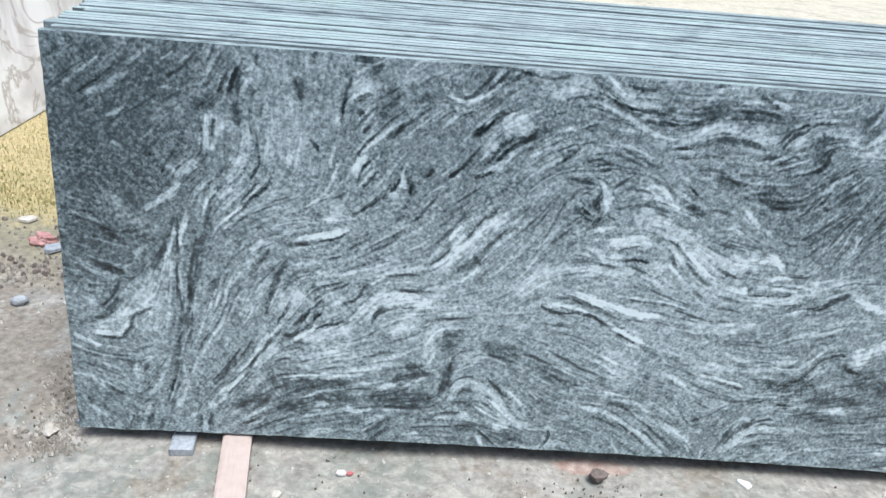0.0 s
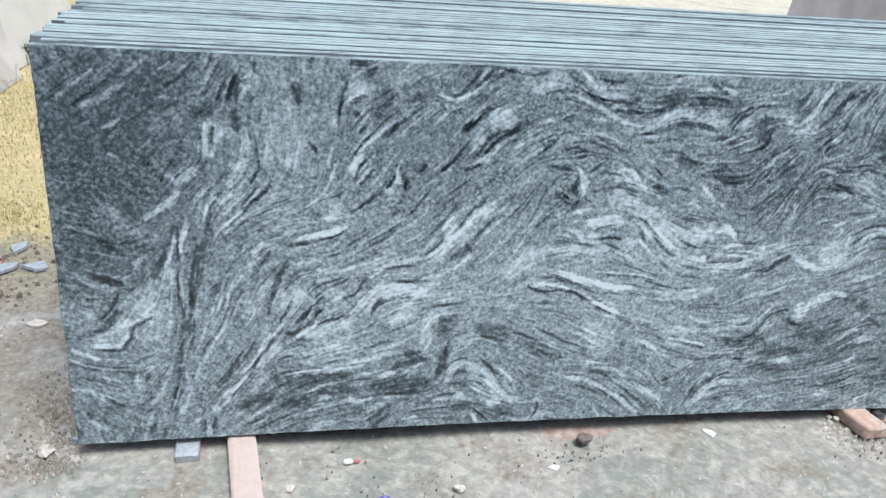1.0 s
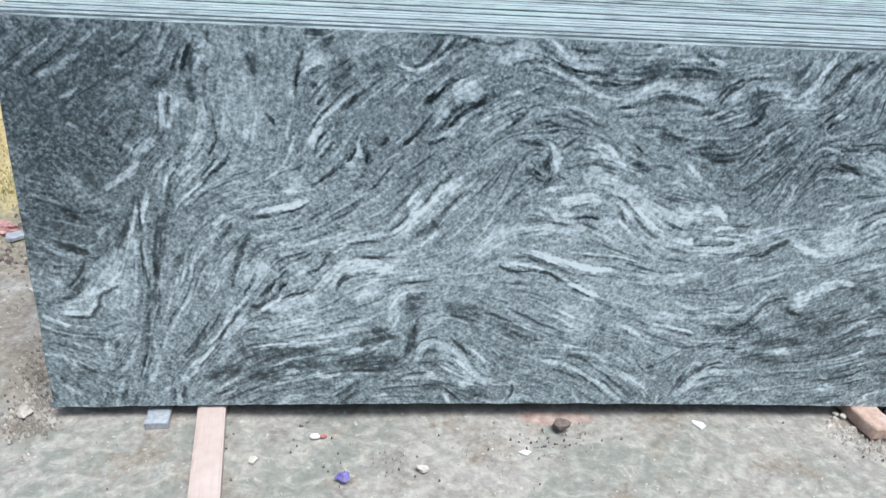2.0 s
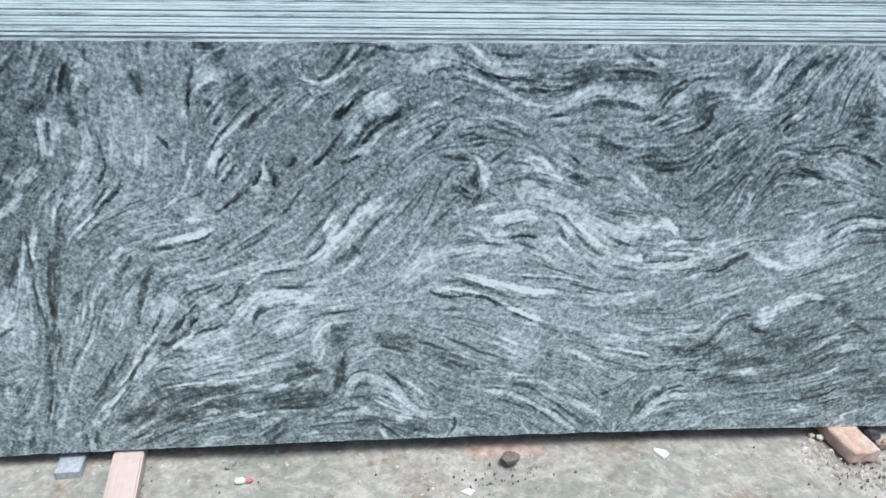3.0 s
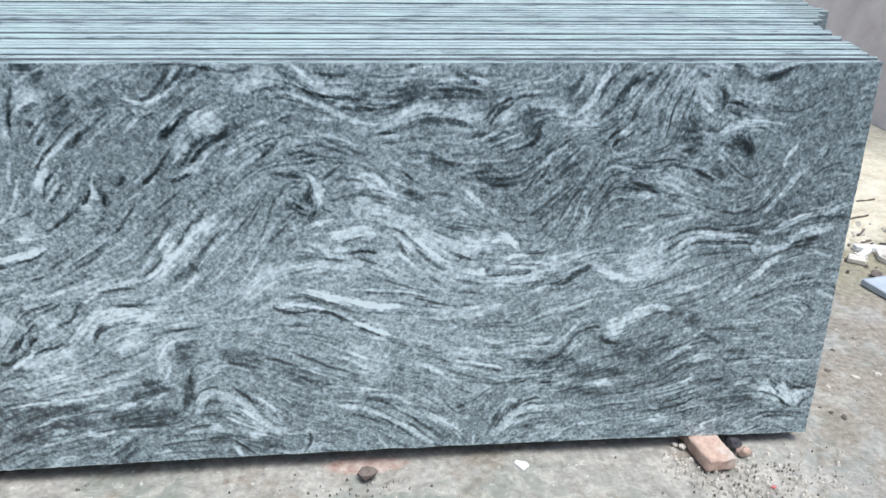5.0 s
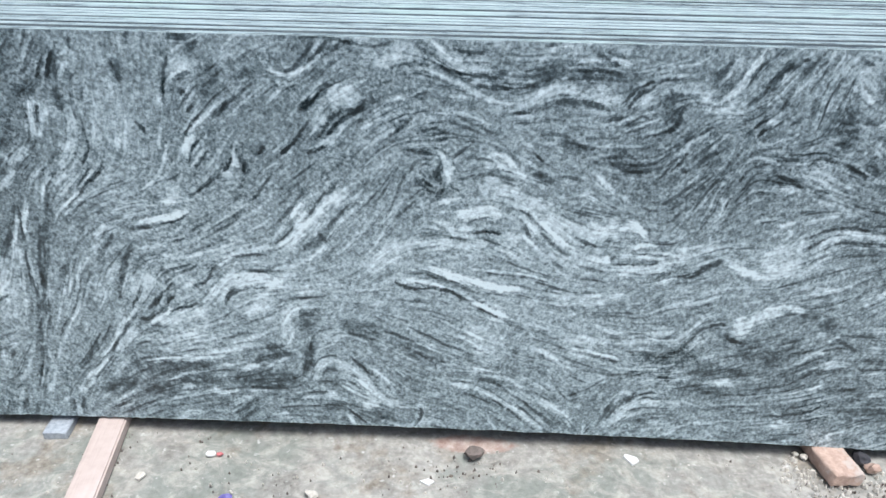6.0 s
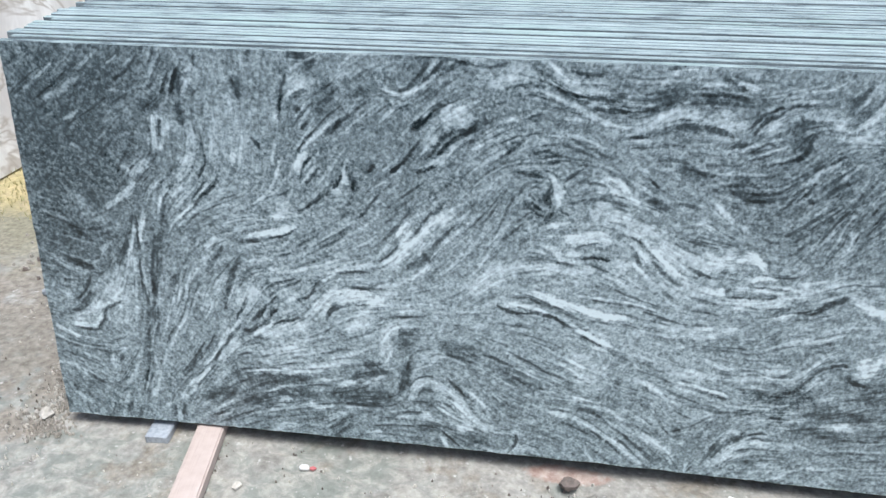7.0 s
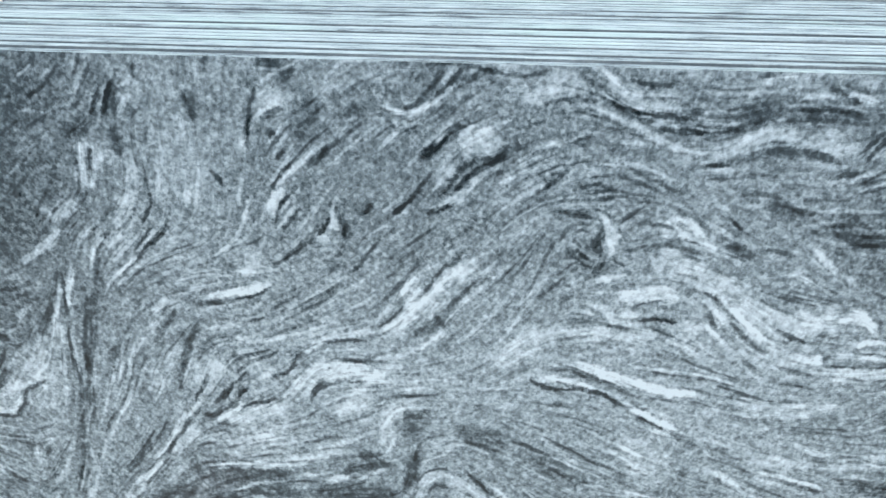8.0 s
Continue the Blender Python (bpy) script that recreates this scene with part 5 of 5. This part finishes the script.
# by the grass, past the ends of the stack
lone("stone_tile", worn_block(0.125, 0.145, 0.024, 0.003, 0.002, 16), blue_tile, "pale blue stone tile lying on the yard", "stone tile", pose(3.272, 0.757, -0.001, 0, 0, 12))
lone("stone_tile", worn_block(0.10, 0.06, 0.022, 0.003, 0.003, 36), rubble_stone, "dull brown broken tile beside the blue one", "stone tile", pose(3.375, 0.775, 0.0, 0, 0, -38))
lone("stone_offcut", worn_block(0.15, 0.036, 0.024, 0.004, 0.003, 31), white_chip, "long whitish strip of stone on the yard", "stone offcut", pose(3.44, 1.085, 0.0, 0, 0, -10))
lone("stone_offcut", worn_block(0.085, 0.065, 0.028, 0.004, 0.004, 32), pale_stone, "pale broken block among stone chips", "stone offcut", pose(3.47, 0.985, 0.0, 0, 0, 25))
lone("stone_offcut", worn_block(0.11, 0.03, 0.02, 0.004, 0.003, 33), white_chip, "whitish strip of stone among chips", "stone offcut", pose(3.375, 1.045, 0.0, 0, 0, 35))
lone("stone_offcut", worn_block(0.13, 0.04, 0.02, 0.004, 0.003, 34), rubble_stone, "brown strip of stone at the edge of the sand", "stone offcut", pose(3.60, 1.10, 0.0, 0, 0, -20))
for x, y, size, mat, what in ((2.596, 0.105, 0.017, brown_stone, "dark"), (2.622, 0.082, 0.020, brown_stone, "dark"), (2.575, 0.128, 0.014, brown_stone, "dark"),
                              (2.705, 0.292, 0.022, brown_stone, "dark"), (2.773, 0.253, 0.024, pale_stone, "pale"), (2.66, 0.215, 0.016, pale_stone, "pale"),
                              (2.86, 0.262, 0.022, pale_stone, "pale"), (2.80, 0.40, 0.016, rubble_stone, "brown"), (2.92, 0.46, 0.018, rubble_stone, "brown")):
    lone("stone", rock(size, int(x * 100)), mat, what + " little stone on the earthy yard", "stone", pose(x, y, 0, 0, 0, x * 700), "little stones past the slab's end")
lone("granite_offcut", shard(0.12, 0.018, 17), pale_stone, "whitish granite shard on the yard", "stone offcut", pose(3.45, 1.02, 0.004, 0, 0, 70))
lone("granite_offcut", shard(0.10, 0.016, 18), pale_stone, "whitish granite shard on the yard", "stone offcut", pose(3.30, 0.99, 0.004, 0, 0, 110))
lone("stone", rock(0.05, 19), brown_stone, "brown stone on the yard", "stone", pose(3.302, 0.872, 0))
lone("granite_offcut", shard(0.09, 0.012, 20), grey_chip, "blue-grey granite shard on the yard", "stone offcut", pose(-0.465, 0.915, 0.004, 0, 0, 40))
lone("granite_offcut", shard(0.10, 0.012, 21), grey_chip, "blue-grey granite shard on the yard", "stone offcut", pose(-0.375, 0.93, 0.004, 0, 0, -15))
lone("granite_offcut", shard(0.09, 0.012, 22), grey_chip, "grey granite shard among rubble", "stone offcut", pose(-0.47, 1.07, 0.004, 0, 0, 80))
lone("granite_offcut", shard(0.08, 0.010, 23), pale_stone, "whitish stone shard among rubble", "stone offcut", pose(-0.66, 1.12, 0.004, 0, 0, 10))
lone("plastic_scrap", rock(0.075, 24, 3, 0.6, 0.5), pink_plastic, "crumpled pinkish plastic scrap among rubble", "scrap", pose(-0.53, 0.955, 0))
lone("stone", rock(0.055, 25), grey_chip, "grey stone on the concrete", "stone", pose(-0.42, 0.560, 0, 0, 0, 20))
lone("stone_chip", shard(0.06, 0.006, 26), pale_stone, "whitish chip on the concrete", "stone chip", pose(-0.265, 0.575, 0.002))

for x, y, turn, long in ((3.52, 1.26, 40, 0.10), (3.62, 1.42, 15, 0.14), (3.70, 1.27, 75, 0.09), (3.58, 1.12, -35, 0.12), (3.80, 1.62, 10, 0.12), (3.48, 1.17, 20, 0.07)):
    lone("twig", box(long, 0.008, 0.008, 0.002, (0, 0, 0), 0.004, int(x * 100), 3), brown_stone, "dry brown twig on the sand", "twig", pose(x, y, -0.002, 0, 0, turn), "twigs on the sand")

# crumbs and gravel
def scatter(name, n, spots, size, mat, label, seed):
    rng = random.Random(seed)
    verts, faces = [], []
    for _ in range(n):
        cx, cy, sx, sy = rng.choice(spots)
        px, py = rng.gauss(cx, sx), rng.gauss(cy, sy)
        if 0.0 < py < 0.9 and -0.01 < px < 2.45:
            continue
        s = size * rng.uniform(0.35, 1.0) ** 1.5
        b, turn = len(verts), rng.uniform(0, 6.28)
        for k in range(6):
            a = turn + k * 1.047 + rng.uniform(-0.3, 0.3)
            r = s * rng.uniform(0.6, 1.0)
            verts.append((px + r * math.cos(a), py + 0.8 * r * math.sin(a), -0.004))
        for k in range(3):
            a = turn + k * 2.09
            verts.append((px + 0.45 * s * math.cos(a), py + 0.4 * s * math.sin(a), s * rng.uniform(0.5, 0.9)))
        for k in range(3):
            i, j = b + 2 * k, b + 6 + k
            faces += [(i, b + (2 * k + 1) % 6, j), (b + (2 * k + 1) % 6, b + 6 + (k + 1) % 3, j), (b + (2 * k + 1) % 6, b + (2 * k + 2) % 6, b + 6 + (k + 1) % 3)]
        faces.append((b + 6, b + 7, b + 8))
    return tagged(new(name, mesh_of(name, verts, faces, mat)), label, "gravel", kind="stuff")


NEAR = [(0.6, -0.16, 0.5, 0.10), (1.6, -0.14, 0.5, 0.09), (-0.12, 0.1, 0.06, 0.25), (-0.25, 0.4, 0.14, 0.3), (2.3, -0.12, 0.12, 0.06), (2.65, 0.15, 0.15, 0.2)]
scatter("gravel", 520, NEAR, 0.0065, pale_stone, "pale crumbs of stone strewn over the concrete", 1)
scatter("gravel", 240, NEAR, 0.0046, brown_stone, "brown crumbs of soil strewn over the concrete", 2)
scatter("gravel", 420, [(-0.06, 0.04, 0.03, 0.05), (-0.10, 0.20, 0.04, 0.10), (-0.05, -0.02, 0.04, 0.02)], 0.0075, rubble_stone, "brown crumbs of earth against the slab's end", 7)
scatter("gravel", 120, [(-0.07, 0.06, 0.03, 0.06), (-0.12, 0.22, 0.04, 0.08)], 0.008, pale_stone, "pale stone crumbs against the slab's end", 8)
scatter("gravel", 160, [(0.41, -0.12, 0.012, 0.10), (1.25, -0.09, 0.10, 0.03), (2.22, -0.12, 0.09, 0.04)], 0.0055, brown_stone, "dark crumbs beside the timber and the brick", 9)
scatter("gravel", 240, [(2.28, -0.10, 0.08, 0.04), (2.07, -0.05, 0.03, 0.03), (2.3, -0.15, 0.1, 0.03)], 0.010, pale_stone, "loose gravel and mortar crumbs round the brick", 3)
scatter("gravel", 200, [(-0.5, 1.0, 0.14, 0.10), (-0.35, 0.85, 0.1, 0.1), (-0.5, 0.74, 0.08, 0.04)], 0.014, rubble_stone, "stone rubble at the edge of the grass", 4)
scatter("gravel", 110, [(-0.5, 1.0, 0.14, 0.10), (-0.45, 0.76, 0.1, 0.05), (3.4, 1.0, 0.2, 0.1)], 0.016, brown_stone, "dark rubble at the edge of the grass", 5)
scatter("gravel", 70, [(3.35, 1.05, 0.2, 0.08), (3.5, 1.3, 0.2, 0.15)], 0.022, pale_stone, "pale stone chips on the yard", 6)


def blades(name, n, spots, tall, mat, label, seed):
    rng = random.Random(seed)
    verts, faces = [], []
    for _ in range(n):
        cx, cy, sx, sy = rng.choice(spots)
        px, py = rng.gauss(cx, sx), rng.gauss(cy, sy)
        if py < 1.0:
            continue
        a, lean, h = rng.uniform(0, 6.28), rng.uniform(0.1, 0.8), tall * rng.uniform(0.4, 1)
        w = 0.10 * tall
        dx, dy = math.cos(a), math.sin(a)
        b = len(verts)
        verts += [(px - dy * w, py + dx * w, -0.003), (px + dy * w, py - dx * w, -0.003),
                  (px + dx * lean * h * 0.4 + dy * w * 0.7, py + dy * lean * h * 0.4 - dx * w * 0.7, h * 0.6),
                  (px + dx * lean * h * 0.4 - dy * w * 0.7, py + dy * lean * h * 0.4 + dx * w * 0.7, h * 0.6),
                  (px + dx * lean * h, py + dy * lean * h, h)]
        faces += [(b, b + 1, b + 2, b + 3), (b + 3, b + 2, b + 4)]
    return tagged(new(name, mesh_of(name, verts, faces, mat)), label, "grass", kind="stuff")


blades("grass", 8000, [(-0.95, 1.75, 0.18, 0.3), (-0.9, 2.4, 0.25, 0.25), (-1.1, 3.1, 0.2, 0.3), (-0.75, 1.35, 0.2, 0.12), (-1.3, 4.4, 0.3, 0.5)], 0.020, leaf, "short yellowing grass beside the yard", 1)
blades("shrub", 700, [(-1.42, 3.95, 0.06, 0.06), (-1.40, 3.9, 0.05, 0.05)], 0.16, shrub, "small dark green weed by the marble slabs", 2)


# ---- stacks on both sides of the yard ----
def side_stack(name, x0, y0, y1, high, n, out, mat, label, category, lean=0.2):
    """Slabs standing along y, leaning away from the yard (out: -1 or 1)."""
    for k in range(n):
        bm = box(0.02, y1 - y0 + 0.03 * math.sin(k * 2.1), high + 0.02 * math.sin(k * 1.7), 0.002, (0, 0, 0), 0.003, k)
        m = pose(x0 + out * (0.026 * k), (y0 + y1) / 2 + 0.02 * math.cos(k * 3.3), 0.0, 0, math.degrees(out * lean), 0)
        lone(name, bm, mat, label, category, m, name + "s in a row")


side_stack("marble_slab", -1.215, 1.35, 3.42, 1.75, 4, -1, marble, "white marble slab with grey veins, leaning in a row", "marble slab")
side_stack("limestone_slab", -1.30, 3.52, 5.0, 1.7, 3, -1, cream, "plain cream stone slab leaning in a row", "stone slab")
side_stack("brown_granite_slab", 4.80, 1.2, 4.5, 1.9, 4, 1, dusty, "dusty brown-grey granite slab leaning in a row", "granite slab", lean=0.08)

# a drum lying far off on the sand
drum = thing("plastic_drum", "red plastic drum lying on the pale sand", "drum", pose(16.6, 21.2, 0, 0, 0, -10))
bm = bmesh.new()
bmesh.ops.create_cone(bm, cap_ends=True, segments=24, radius1=0.3, radius2=0.3, depth=1.9, matrix=pose(0, 0, 0.29, 0, 90, 0))
bmesh.ops.bevel(bm, geom=[e for e in bm.edges if len(e.link_faces) == 2 and e.calc_face_angle() > 1], offset=0.03, segments=2, affect="EDGES")
part("body", bm, red_plastic, drum)
for dx in (-0.5, 0.5):
    bm = bmesh.new()
    bmesh.ops.create_cone(bm, cap_ends=True, segments=24, radius1=0.315, radius2=0.315, depth=0.06, matrix=pose(dx, 0, 0.305, 0, 90, 0))
    part("hoop", bm, red_plastic, drum)

# an added wall behind the walker, never seen: blocks low sky light under the slab
me = bpy.data.meshes.new("wall_south")
bm = box(26, 0.3, 3.6, 0.01, (1, -5.0, -0.01))
bm.to_mesh(me)
bm.free()
me.materials.append(simple("plaster", (0.30, 0.30, 0.29), (0.42, 0.42, 0.40), 5))
tagged(new("wall_south", me), "added plain grey wall, out of view, that blocks low sky light", "wall", kind="structure")
